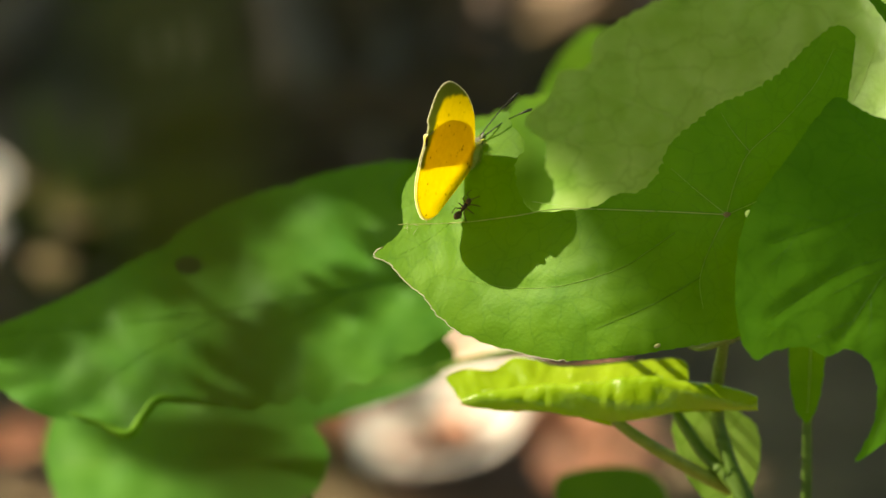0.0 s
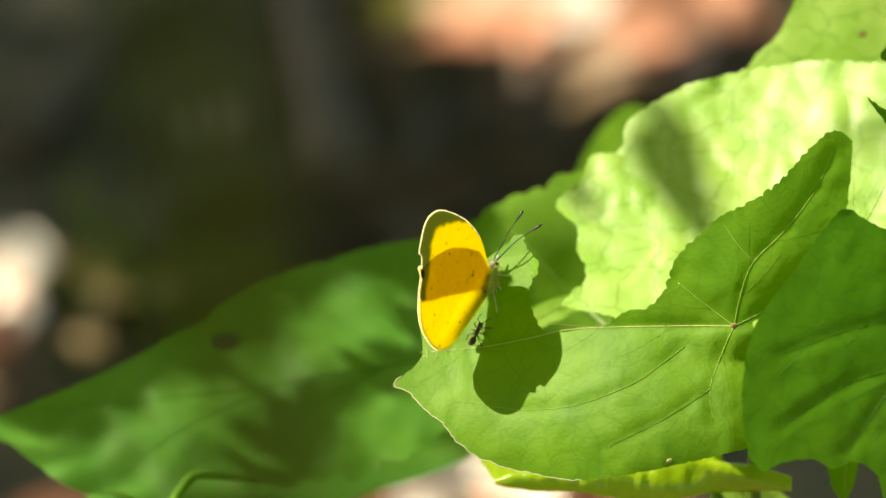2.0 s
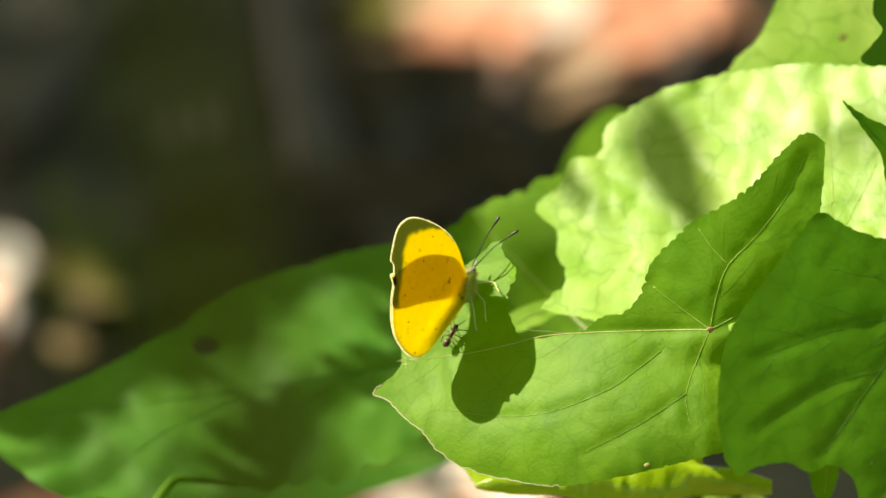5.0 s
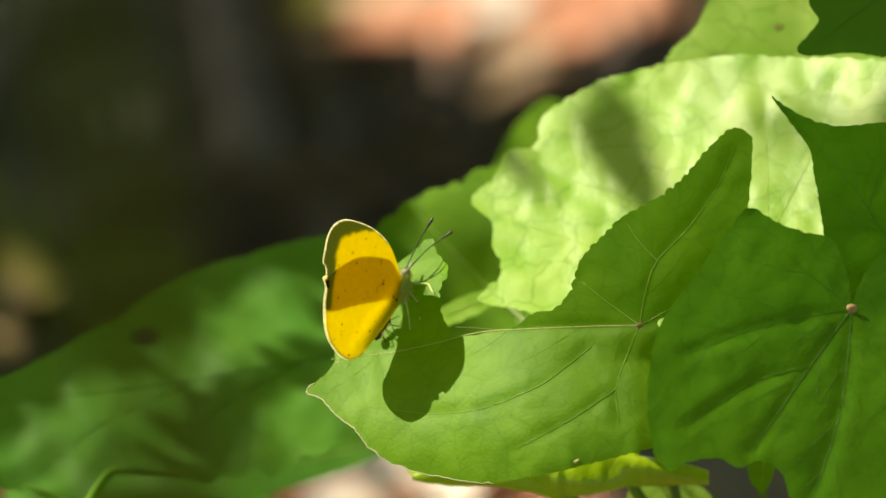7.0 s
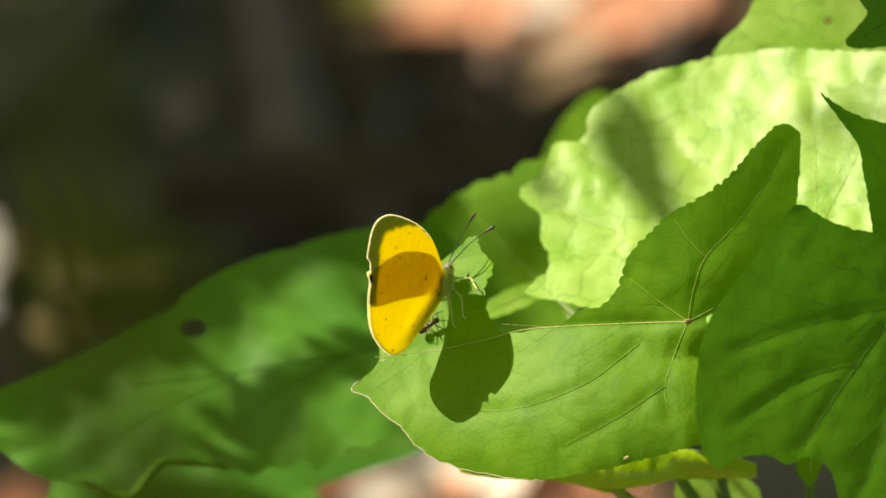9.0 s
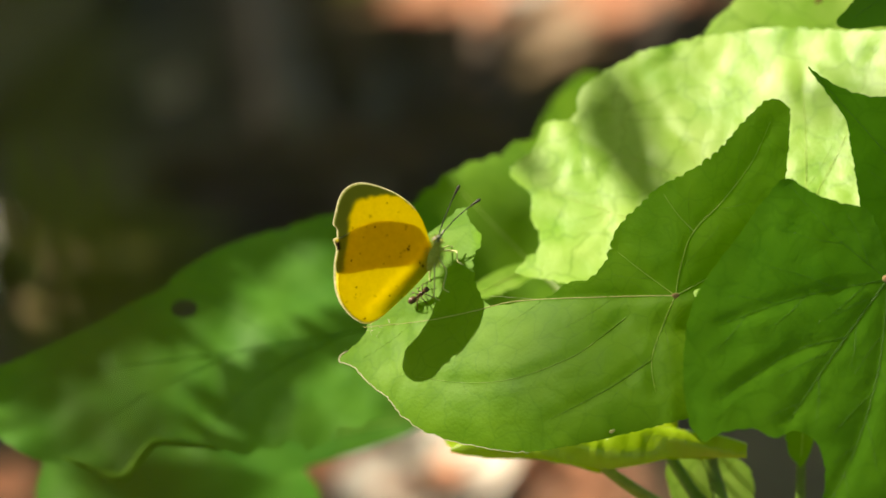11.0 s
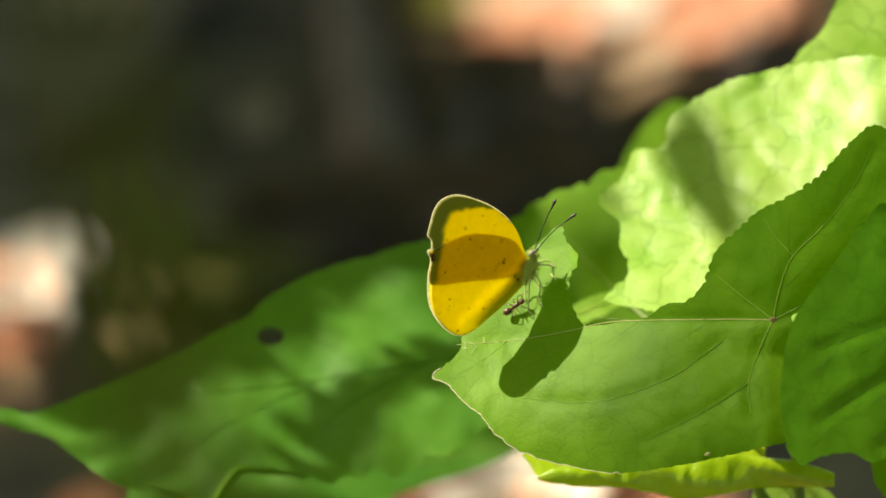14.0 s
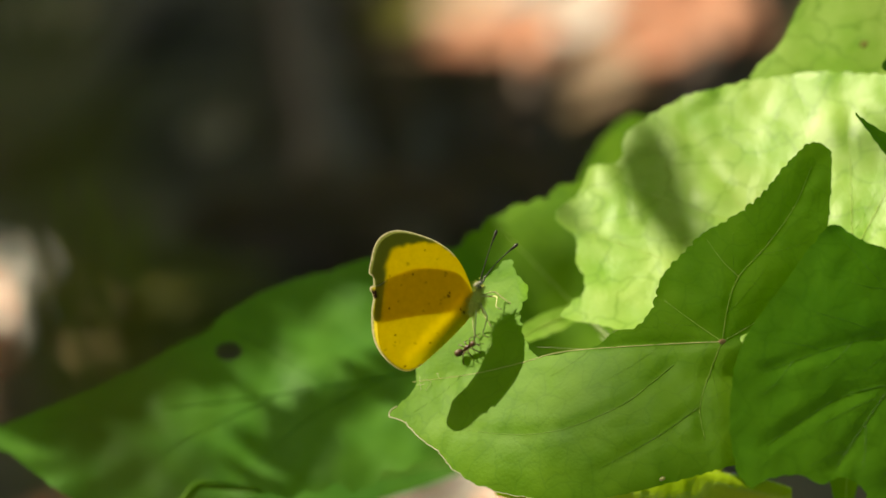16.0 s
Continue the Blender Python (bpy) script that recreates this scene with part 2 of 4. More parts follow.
SOIL = plain_skin("soil", (0.060, 0.043, 0.022), (0.26, 0.185, 0.10), 22, 0.9, 1.0, 0.01)
DRY = plain_skin("dry_leaf_tan", (0.42, 0.26, 0.16), (0.70, 0.52, 0.38), 60, 0.7, 0.6, 0.002, 0.15)
DRY_RED = plain_skin("dry_leaf_red", (0.52, 0.20, 0.11), (0.74, 0.38, 0.25), 60, 0.7, 0.6, 0.002, 0.15)
DRY_DARK = plain_skin("dry_leaf_rotten", (0.055, 0.030, 0.014), (0.16, 0.095, 0.045), 40, 0.8, 0.6, 0.002, 0.1)
DRY_PALE = plain_skin("dry_leaf_bleached", (0.68, 0.60, 0.52), (0.85, 0.80, 0.74), 50, 0.7, 0.6, 0.002, 0.1)
BARK = plain_skin("twig_bark", (0.05, 0.035, 0.025), (0.14, 0.10, 0.075), 80, 0.85, 0.8, 0.002)
BLADE = plain_skin("grass_blade_olive", (0.082, 0.100, 0.007), (0.122, 0.140, 0.011), 60, 0.7, 0.3, 0.0005, sheen=0.1)
BROWN = plain_skin("dead_stalk_brown", (0.11, 0.075, 0.045), (0.20, 0.14, 0.09), 60, 0.85, 0.8, 0.002)
MOSS = plain_skin("low_weed_green", (0.15, 0.15, 0.016), (0.26, 0.245, 0.04), 60, 0.7, 0.5, 0.002, 0.2)


# ---- the ground, one sheet out to the horizon ----
def ground():
    bm = bmesh.new()
    lines = [-400, -60, -12, -4] + [-2 + i * 0.05 for i in range(0, 91)] + [4, 8, 30, 120, 400]
    cols = [-400, -60, -12, -4] + [-1.2 + i * 0.05 for i in range(0, 49)] + [4, 12, 60, 400]
    rows = []
    for y in lines:
        rows.append([bm.verts.new((x, y, 0.012 * noise.noise(Vector((x * 6, y * 6, 0))) + 0.006 * noise.noise(Vector((x * 19, y * 19, 4)))
                                   if abs(x) < 3 and abs(y) < 4 else 0.0)) for x in cols])
    for a, b in zip(rows, rows[1:]):
        for i in range(len(cols) - 1):
            bm.faces.new((a[i], a[i + 1], b[i + 1], b[i]))
    g = part("ground", smooth(bm), SOIL)
    tagged(g, "dark bare forest soil, out of focus, with dappled sunlight", "ground", kind="structure")


ground()


# ---- leaves ----
def leaf(label, margin, anchor, height, ribs, skin, step=1.0, vein_mat=None, teeth=0.15, fine=0.6, vein_width=0.15,
         holes=(), quilt=0.35, puff=0.0, stalk=None, jag=0.0, rim=0, twigs=0, side_mat=None, rib_mats=None, serrate=None, groove=0.18, group="leaves of the plant", seed=1):
    """A leaf blade in its own space, x to the right, y up, z towards the lens, in mm about its anchor."""
    au, av, az = anchor
    far = (1500 - az) / 1500 * MM
    loop = [p for p in curve_points([(u - au, v - av) for u, v in margin], fine)]
    loop = [Vector((p.x + teeth * noise.noise(Vector((p.x * 0.9, p.y * 0.9, seed))) * 2, p.y + teeth * noise.noise(Vector((p.x * 0.9, p.y * 0.9, seed + 9))) * 2))
            for p in loop]
    rnd = random.Random(seed)
    loop = [p + Vector((rnd.uniform(-1, 1), rnd.uniform(-1, 1))) * jag for p in loop]
    if serrate:
        deep, long, where, run, out = *serrate, 0.0, []
        for i, p in enumerate(loop):
            q = loop[(i + 1) % len(loop)]
            d = q - loop[i - 1]
            run += (q - p).length
            bump = deep * where(p.x + au, p.y + av) * abs(math.sin(math.pi * run / long + 0.8 * noise.noise(Vector((run * 0.2, 0, seed))))) ** 0.7
            out.append(p + Vector((-d.y, d.x)).normalized() * bump)
        loop = out
    lines = [curve_points([(u - au, v - av) for u, v in r], 1.0, closed=False) for r in ribs]

    def z(x, y):
        p = Vector((x, y))
        d = min((to_line(p, l) for l in lines), default=9)
        q = noise.noise(Vector((x * 0.16, y * 0.16, seed * 3.1))) * quilt + noise.noise(Vector((x * 0.05, y * 0.05, seed * 1.7))) * quilt * 3
        if puff:
            near = noise.voronoi(Vector((x * 0.15 + 0.2 * noise.noise(Vector((x * 0.1, y * 0.1, 7))), y * 0.15, seed)))[0]
            q += puff * min(near[1] - near[0], 0.6)
        return height(x + au, y + av) - az + q - groove * math.exp(-(d / 1.3) ** 2)

    thing = new("leaf")
    thing.matrix_world = stage_pose(au, av, az)
    tagged(thing, label, "leaf", group)
    part("blade", sheet(loop, step, z, holes=[[Vector((u - au, v - av)) for u, v in h] for h in holes], unit=far), skin, thing)
    for i, l in enumerate(lines):
        n = len(l)
        pts = [Vector((p.x * far, p.y * far, (z(p.x, p.y) + 0.05) * MM)) for p in l]
        w = vein_width * (1.0 if i == 0 else 0.7)
        part("midrib" if i == 0 else "vein", tube(pts, (w * MM, w * 0.3 * MM), 6), (rib_mats or {}).get(i, vein_mat or VEIN), thing)
    # side veins that run on from the main ribs and fade before the margin
    for i, l in enumerate(lines[:4] if twigs else []):
        for n, k in enumerate(range(5, len(l) - 4, twigs)):
            d = (l[k + 1] - l[k - 1]).normalized()
            s = 1 if (n + i) % 2 else -1
            way = (d * 0.8 + Vector((-d.y, d.x)) * s * 0.6).normalized()
            bend = Vector((-way.y, way.x)) * -s
            long = rnd.uniform(9, 15)
            run = [l[k] + way * t * long + bend * 0.16 * t * t * long for t in np.linspace(0, 1, 12)]
            run = [p for p in run if inside(p, loop)]
            if len(run) > 7:
                part("side_vein", tube([Vector((p.x * far, p.y * far, (z(p.x, p.y) + 0.01) * MM)) for p in run[:-2]], (0.035 * MM, 0.015 * MM), 5), side_mat or vein_mat or VEIN, thing)
    if rim:
        n = len(loop)
        edge = [Vector((p.x * far, p.y * far, z(p.x, p.y) * MM)) for p in (loop[int(n * rim):] + loop[:6])]
        part("rim", tube(edge, (0.05 * MM, 0.11 * MM), 5), RIM, thing, "pale thickened leaf margin")
    if stalk:
        pts = [Vector(((u - au) * far, (v - av) * far, (s - az) * MM)) for u, v, s in stalk]
        pts = curve_points(pts, 3 * MM, closed=False)
        part("petiole", tube(pts, (0.6 * MM, 0.9 * MM), 8), STALK, thing, "slim green leaf stalk")
    return thing


def ease(x, a, b):
    t = min(1, max(0, (x - a) / (b - a)))
    return t * t * (3 - 2 * t)


# the leaf with the butterfly: lobed, its upper half folded up along the midrib
def rib_height(u):
    return 0.05 * u if u > -28 else -1.4 + 0.16 * (u + 28)


def front_height(u, v):
    e = v - rib_height(u)
    fold = ease(u, -37, -27)
    up = -0.50 + fold * (0.50 + 0.02)
    z = 0.44 * u - 0.50 * rib_height(u) + (up * e if e > 0 else -0.66 * e)
    if u > 0:
        z -= 0.20 * u
    if u < -15:
        z -= 0.008 * (max(u, -35) + 15) ** 2
    if u < -35:
        z += -0.28 * (u + 35) * -1 + 0.008 * (u + 35) ** 2
    z -= 0.021 * max(0, -e - 8) ** 2
    z -= 0.006 * max(0, u + 24) ** 2 * ease(-e, 0, 7)
    return z


FRONT = ([(-60.3, -12.9), (-57.5, -10.3), (-55.6, -8.2), (-55.3, -6.0), (-55.8, -2.5), (-55.0, 0.7), (-53.5, 2.9), (-50, 6), (-45, 10),
          (-42.4, 12), (-38.6, 14.8), (-37.4, 12.4), (-35.2, 9.4), (-36.6, 6.0), (-36.4, 3.2), (-35.9, 0.8), (-34.6, -1.4), (-32.8, -2.6),
          (-28.8, -2.0), (-22.6, -0.7), (-19.3, 1.8), (-15.8, 2.5), (-13.3, 4.3), (-11.8, 6.3), (-11.7, 7.8)]
         + [(-9.8, 12.3), (-6.8, 15.3), (-3.3, 18.8), (3.7, 22.8), (8.2, 26.8), (11.7, 31.3), (14.7, 34.5), (17.2, 35.1), (19.1, 33.8),
            (19.4, 31.3), (18.9, 21.3), (16.5, 14), (11, 6.5), (5.5, 2.2), (3.2, 0.6), (5, -1.5), (11, -6), (14, -13), (10, -19.5), (2.2, -21.7)]
         + [(-10.3, -25.2), (-21.3, -27.7), (-28.3, -28.4), (-37.3, -27.2), (-43.3, -25.7), (-48.3, -22.7), (-50.8, -19.7), (-54.3, -17.2),
            (-57.3, -14.2)])
FRONT_RIBS = [[(0, 0), (-12, -0.5), (-28, -1.6), (-36, -3.6), (-45, -5.6), (-56, -7.0)],
              [(0, 0), (-6, 4.2), (-10.2, 7.4)], [(0, 0), (1.0, 6), (3, 11.5), (8, 17), (13, 24), (16, 31)],
              [(0, 0), (-2, -5), (-4, -11.5), (-3.2, -17)], [(-8.6, -4.0), (-13, -7.6), (-18, -11.2), (-28, -15.3), (-37, -16.4), (-46, -15.6)],
              [(-4, -11.5), (-12, -17), (-22, -22.5)], [(3, 11.5), (0, 14.5), (-2.5, 18)], [(0, 0), (6, 3.5), (11, 8)]]
front_leaf = leaf("light green lobed leaf with eaten edges, carrying the butterfly", FRONT, (0, 0, 0), front_height, FRONT_RIBS, GREEN, 0.75, vein_width=0.115,
                  quilt=0.34, puff=0.42, fine=0.45, jag=0.07, rim=0.85, twigs=6, side_mat=VEIN_SIDE, rib_mats={0: VEIN_WARM, 4: VEIN_PALE, 5: VEIN_SIDE}, groove=0.3,
                  serrate=(0.5, 1.9, lambda u, v: max(ease(v, 2, 5) * ease(u, -16, -13) * ease(-u, -13, -9), 0.9 * ease(u, -40.5, -39) * ease(-u, 31, 33) * ease(v, -3, -1))), stalk=[(0.5, -0.5, -2), (3, -6, -8), (5, -15, -20), (7.5, -13.5, -24)], seed=2)
part("knot", blob((0.75 * MM, 0.5 * MM, 0.14 * MM), (0.1 * MM, 0, 0.05 * MM), detail=2), VEIN_RED, front_leaf, "reddish knot where the veins meet")



def on_front(u, v, lift=0.0):
    return Vector((u, v, front_height(u, v) + lift)) * MM


part("blemish", blob((0.7 * MM, 0.35 * MM, 0.08 * MM), on_front(-10.8, -24.3, 0.2), (0, -16, 30), 2, 0.3), VEIN_WARM, front_leaf, "small tan blemish near the margin")
for k, (u, v, du, dv) in enumerate(((-54.6, -6.2, 0.2, -2.2), (-53.6, -6.6, 1.2, -0.4), (-52.6, -7.2, -0.9, -1.4), (-55.2, -7.6, 1.5, 0.2), (-51.4, -5.4, 0.3, -1.2))):
    run = [on_front(u + du * t, v + dv * t, 0.32) for t in np.linspace(0, 1, 6)]
    part("scar", tube(run, (0.03 * MM, 0.018 * MM), 5), RIM, front_leaf, "pale feeding scratch")
part("silk_thread", tube([on_front(-33.2, -0.8, 0.6).lerp(on_front(-24.5, -1.2, 0.5), t) for t in np.linspace(0, 1, 8)], (0.018 * MM, 0.012 * MM), 5), RIM, front_leaf, "fine white strand of silk")

RIGHT_LEAF = ([(19.4, 21.1), (15.7, 17.3), (10.7, 10.3), (6.2, 4.3), (3.7, 0.3), (2.2, -4.7), (1.5, -10.7), (1.7, -16.7), (2.7, -22), (5.2, -25.5),
               (8.2, -24.0), (13.7, -23.2), (17.7, -24.8), (20.7, -23.5), (24.0, -24.6), (26.2, -28.5), (26, -36), (22.8, -43), (29, -39)]
              + [(37, -36), (46, -30), (53, -18), (55, -5), (50, 8), (43, 13), (38.5, 7), (37.6, 4), (36.6, 10), (34, 15.5), (29, 16.8), (24, 18.6)])
right_leaf = leaf("broad green lobed leaf turned from the sun, with a wavy margin", RIGHT_LEAF, (37, 3, 12), lambda u, v: 22.6 - 0.20 * (u - 10) - 0.40 * v,
                  [[(37.5, 3.3), (28, -10), (20, -22)], [(37.5, 3.3), (22, 0), (8, -5)], [(37.5, 3.3), (28, 11), (20, 20)],
                   [(37.5, 3.3), (36, -12), (32, -26), (25, -41)], [(30, -7), (20, -10), (8, -18)], [(37.5, 3.3), (47, -8), (50, -18)]], GREEN_MID, 1.0,
                  vein_mat=VEIN_DEEP, vein_width=0.07, groove=0.32, puff=0.3, fine=0.5, jag=0.06, twigs=5, stalk=[(37.5, 3.3, 13), (30, -10, 4), (16, -20, -14), (6, -15, -24), (7.5, -13.5, -24)], quilt=0.2, seed=3)
part("knot", blob((1.0 * MM, 0.8 * MM, 0.2 * MM), (0.5 * MM, 0.3 * MM, 3.7 * MM), detail=2), VEIN_RED, right_leaf, "reddish knot where the veins meet")

TIP_LEAF = [(23.0, 40.7), (26.5, 35.9), (29.7, 31.3), (30.7, 26.3), (31.7, 20.3), (32.6, 14.3), (33, 6), (37, -3), (46, -4), (55, 2), (62, 16), (63, 28),
            (55, 35), (43.5, 36.2), (36.7, 35.5), (31.7, 36), (27.0, 38.0)]
tip_leaf = leaf("green leaf with a drawn-out pointed tip, half in shade", TIP_LEAF, (48, 14, -3), lambda u, v: 6 - 0.15 * (u - 30) - 0.2 * (v - 20),
                [[(47, 9), (38, 24), (24, 39.5)], [(42, 17), (36, 19)], [(40, 21), (44, 32)]], GREEN_MID, 1.2, vein_mat=VEIN_DEEP, vein_width=0.09, groove=0.3, puff=0.35, jag=0.05, twigs=6,
                stalk=[(47, 9, 0), (34, -8, -8), (18, -19, -16), (6, -15, -26), (7.5, -13.5, -24)], seed=4)

BACK_LEAF = ([(-7.3, 43.9), (-13.5, 40.6), (-18.4, 36.8), (-19.9, 31.6), (-25.0, 30.4), (-26.9, 25.8), (-31.2, 21.6), (-27.3, 17.3), (-27.1, 13.3),
              (-25.3, 8.3), (-29.5, 3.6), (-23.3, 2.0), (-16, 0), (-4, -4), (12, -5), (32, 0), (55, 8), (64, 28), (58, 45)]
             + [(43.5, 46.9), (26.7, 47.6), (16.7, 48.1), (4.7, 46.8), (-2, 45.2)])
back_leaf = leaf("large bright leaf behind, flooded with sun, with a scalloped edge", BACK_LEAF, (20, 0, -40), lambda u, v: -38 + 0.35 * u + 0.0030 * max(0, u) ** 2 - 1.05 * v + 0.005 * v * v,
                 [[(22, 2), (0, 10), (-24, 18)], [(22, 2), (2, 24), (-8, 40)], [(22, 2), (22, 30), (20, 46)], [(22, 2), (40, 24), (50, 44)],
                  [(8, 18), (-6, 23), (-18, 27)], [(22, 14), (30, 30), (34, 44)]], GREEN_SUNLIT, 1.0, puff=0.8, teeth=0.25, jag=0.06, twigs=6,
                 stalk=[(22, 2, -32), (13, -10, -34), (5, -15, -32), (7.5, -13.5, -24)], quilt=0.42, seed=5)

FAR_LEAF = [(4, 44), (9, 52), (13, 60), (20, 68), (34, 72), (50, 66), (56, 52), (46, 40), (24, 38)]
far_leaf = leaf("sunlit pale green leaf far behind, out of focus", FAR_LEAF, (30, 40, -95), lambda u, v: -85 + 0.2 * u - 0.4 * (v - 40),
                [[(30, 40), (28, 55), (24, 68)]], GREEN_SUNLIT, 2.0, stalk=[(30, 40, -82), (24, 10, -76), (9, -14, -52), (7.5, -13.5, -24)], seed=6)

part("spot", blob((1.6 * MM, 1.3 * MM, 0.12 * MM), (-7.4 * MM, 12.8 * MM, 9.9 * MM), (-22, -11, 0), 2, 0.2), MOSS, far_leaf, "small brown spot")

CORNER_LEAF = [(29, 58), (30.6, 53.2), (27.0, 48.6), (28.6, 47.0), (36, 47.6), (48, 47), (62, 52), (66, 70), (50, 82), (34, 74)]
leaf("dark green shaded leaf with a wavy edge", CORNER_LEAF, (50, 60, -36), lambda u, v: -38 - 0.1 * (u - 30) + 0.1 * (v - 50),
                   [[(55, 70), (42, 58), (30, 49)]], GREEN_SHADED, 1.6, vein_mat=VEIN_DEEP, stalk=[(55, 70, -38), (52, 40, -52), (34, 8, -54), (12, -14, -44), (7.5, -13.5, -24)], seed=7)

LEFT_LEAF = ([(-142, -17.6), (-134, -17.2), (-130, -18.0), (-123, -15.4), (-108, -8.7), (-98, -3.0), (-93, -0.7), (-90, 2.3), (-84, 6.3), (-76, 9.6), (-71, 10.6), (-69, 11.6), (-60, 14.0),
              (-50, 15), (-41, 12), (-35, 4), (-34, -6), (-40, -14), (-50, -19.0)]
             + [(-55, -22.5), (-60, -24.2), (-64.6, -27.7), (-66, -26), (-75, -27.9), (-84, -28.2), (-92, -27.4), (-94.6, -30.6), (-97.4, -34.0), (-102, -32.4), (-114, -30.0), (-121, -25.7), (-126, -22.4), (-131, -21.2), (-136, -19.6)])
hole = [(-88.3 + 2.4 * math.cos(a), -3.9 + 1.6 * math.sin(a)) for a in np.linspace(0, math.tau, 14, endpoint=False)]
left_leaf = leaf("long green leaf with a small round hole, dappled with sun", LEFT_LEAF, (-40, 0, -110), lambda u, v: -108 + 0.05 * (u + 40) - 0.85 * v,
                 [[(-37, -3), (-60, -8), (-90, -13), (-138, -18.4)], [(-50, -6), (-62, 2), (-72, 9)], [(-60, -8), (-74, -16), (-84, -26)],
                  [(-70, -10), (-84, -2), (-92, 0)], [(-80, -12), (-96, -20), (-106, -28)]], GREEN_LONG, 1.6, holes=[hole], vein_mat=GREEN_LONG, vein_width=0.2, puff=0.6, quilt=0.9, serrate=(1.3, 5.5, lambda u, v: ease(u, -84, -78) * ease(-v, 14, 19)),
                 stalk=[(-37, -3, -110), (-24, -10, -88), (-10, -15, -56), (7.5, -13.5, -24)], seed=8)

fold = curve_points([(u + 40, v) for u, v in ((-108, -30.0), (-103, -31.6), (-97.4, -33.6), (-94.8, -30.2), (-92.2, -27.4), (-87, -27.6), (-81, -28.2))], 1.0, closed=False)
part("folded_rim", tube([Vector((p.x * 1.073, p.y * 1.073, 2 + 0.05 * p.x - 0.85 * p.y + 1.0)) * MM for p in fold], [MM * x for x in np.interp(np.linspace(0, 1, len(fold)), (0, 0.3, 0.6, 1), (0.2, 0.9, 1.0, 0.2))], 8), GREEN, left_leaf, "bright rim folded over at the notch")

LOW_LEAF = [(-114, -36), (-111, -28), (-104, -28), (-92, -25), (-78, -25), (-67, -32), (-63.5, -38), (-66, -44), (-76, -47), (-96, -50), (-108, -49), (-112, -43)]
leaf("lower shaded leaf with a folded rim, out of focus", LOW_LEAF, (-72, -38, -190), lambda u, v: -186 + 0.05 * (u + 90) - 1.2 * (v + 36),
                [[(-68, -38), (-92, -39), (-116, -39)]], GREEN_LONG, 2.0, stalk=[(-71, -39, -188), (-68, -44, -194), (-66, -54, -200), (-64, -72, -206)], seed=9, quilt=1.0)

UNDER_LEAF = [(-88, -26), (-76, -22), (-60, -16), (-46, -15), (-41, -20), (-48, -25.5), (-62, -30.5), (-72, -33), (-80, -31)]
leaf("yellow-green leaf below, lit at its margin, out of focus", UNDER_LEAF, (-44, -24, -182), lambda u, v: -182 - 0.5 * (v + 25),
                  [[(-44, -22), (-64, -26), (-82, -27)]], GREEN_LONG, 2.0, stalk=[(-44, -22, -182), (-30, -18, -134), (-10, -15, -60), (7.5, -13.5, -24)], seed=10)

MID_LEAF = [(-52, 9), (-47.5, 15.4), (-41.5, 20.2), (-37, 22.4), (-32, 24), (-29, 26.2), (-25, 26.0), (-22, 20), (-20, 8), (-22, -4), (-30, -10), (-40, -8), (-48, 4)]
leaf("green leaf behind the butterfly, half lit, out of focus", MID_LEAF, (-22, 2, -104), lambda u, v: -102 + 0.2 * (u + 30) - 0.5 * v,
                [[(-22, 0), (-32, 10), (-42, 20)]], GREEN, 1.6, serrate=(0.9, 4.5, lambda u, v: 1.0), stalk=[(-22, 0, -100), (-14, -12, -80), (-4, -15, -50), (7.5, -13.5, -24)], seed=11)

STREAK = [(-37, 0), (-34.6, 2.4), (-30, 4.4), (-25, 5.0), (-27, 2), (-31, -0.2), (-35.6, -1.6)]
leaf("slim yellow-green sunlit leaf behind the eaten lobe, out of focus", STREAK, (-25, 3, -88), lambda u, v: -80 - 0.6 * (v - 2), [[(-26, 4), (-31, 2), (-36, -0.6)]], GREEN_SUNLIT, 1.2,
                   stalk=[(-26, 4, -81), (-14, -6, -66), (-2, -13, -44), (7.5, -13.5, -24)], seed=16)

SLIVER = [(-27, 24), (-25.4, 30), (-21.8, 35.5), (-17.2, 39.0), (-12, 36), (-10, 26), (-16, 21), (-25, 21)]
leaf("deep green leaf mostly hidden behind, out of focus", SLIVER, (-8, 24, -210), lambda u, v: -208 - 0.5 * (v - 30),
                   [[(-10, 25), (-14, 31), (-18, 36)]], GREEN, 1.8, vein_mat=VEIN_DEEP, stalk=[(-8, 24, -206), (-6, 0, -160), (0, -15, -56), (7.5, -13.5, -24)], seed=12)


DARK_LEAF = [(-23, -41.5), (-14, -38.8), (-6, -40), (-3, -46), (-10, -53), (-20, -51)]
leaf("dark green leaf low down in shade, out of focus", DARK_LEAF, (-6, -50, -196), lambda u, v: -196 + 0.3 * (v + 46), [[(-6, -50), (-12, -46), (-20, -43)]], GREEN_SHADED, 2.0,
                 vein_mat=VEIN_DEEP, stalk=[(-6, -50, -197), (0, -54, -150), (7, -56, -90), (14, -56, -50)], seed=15)


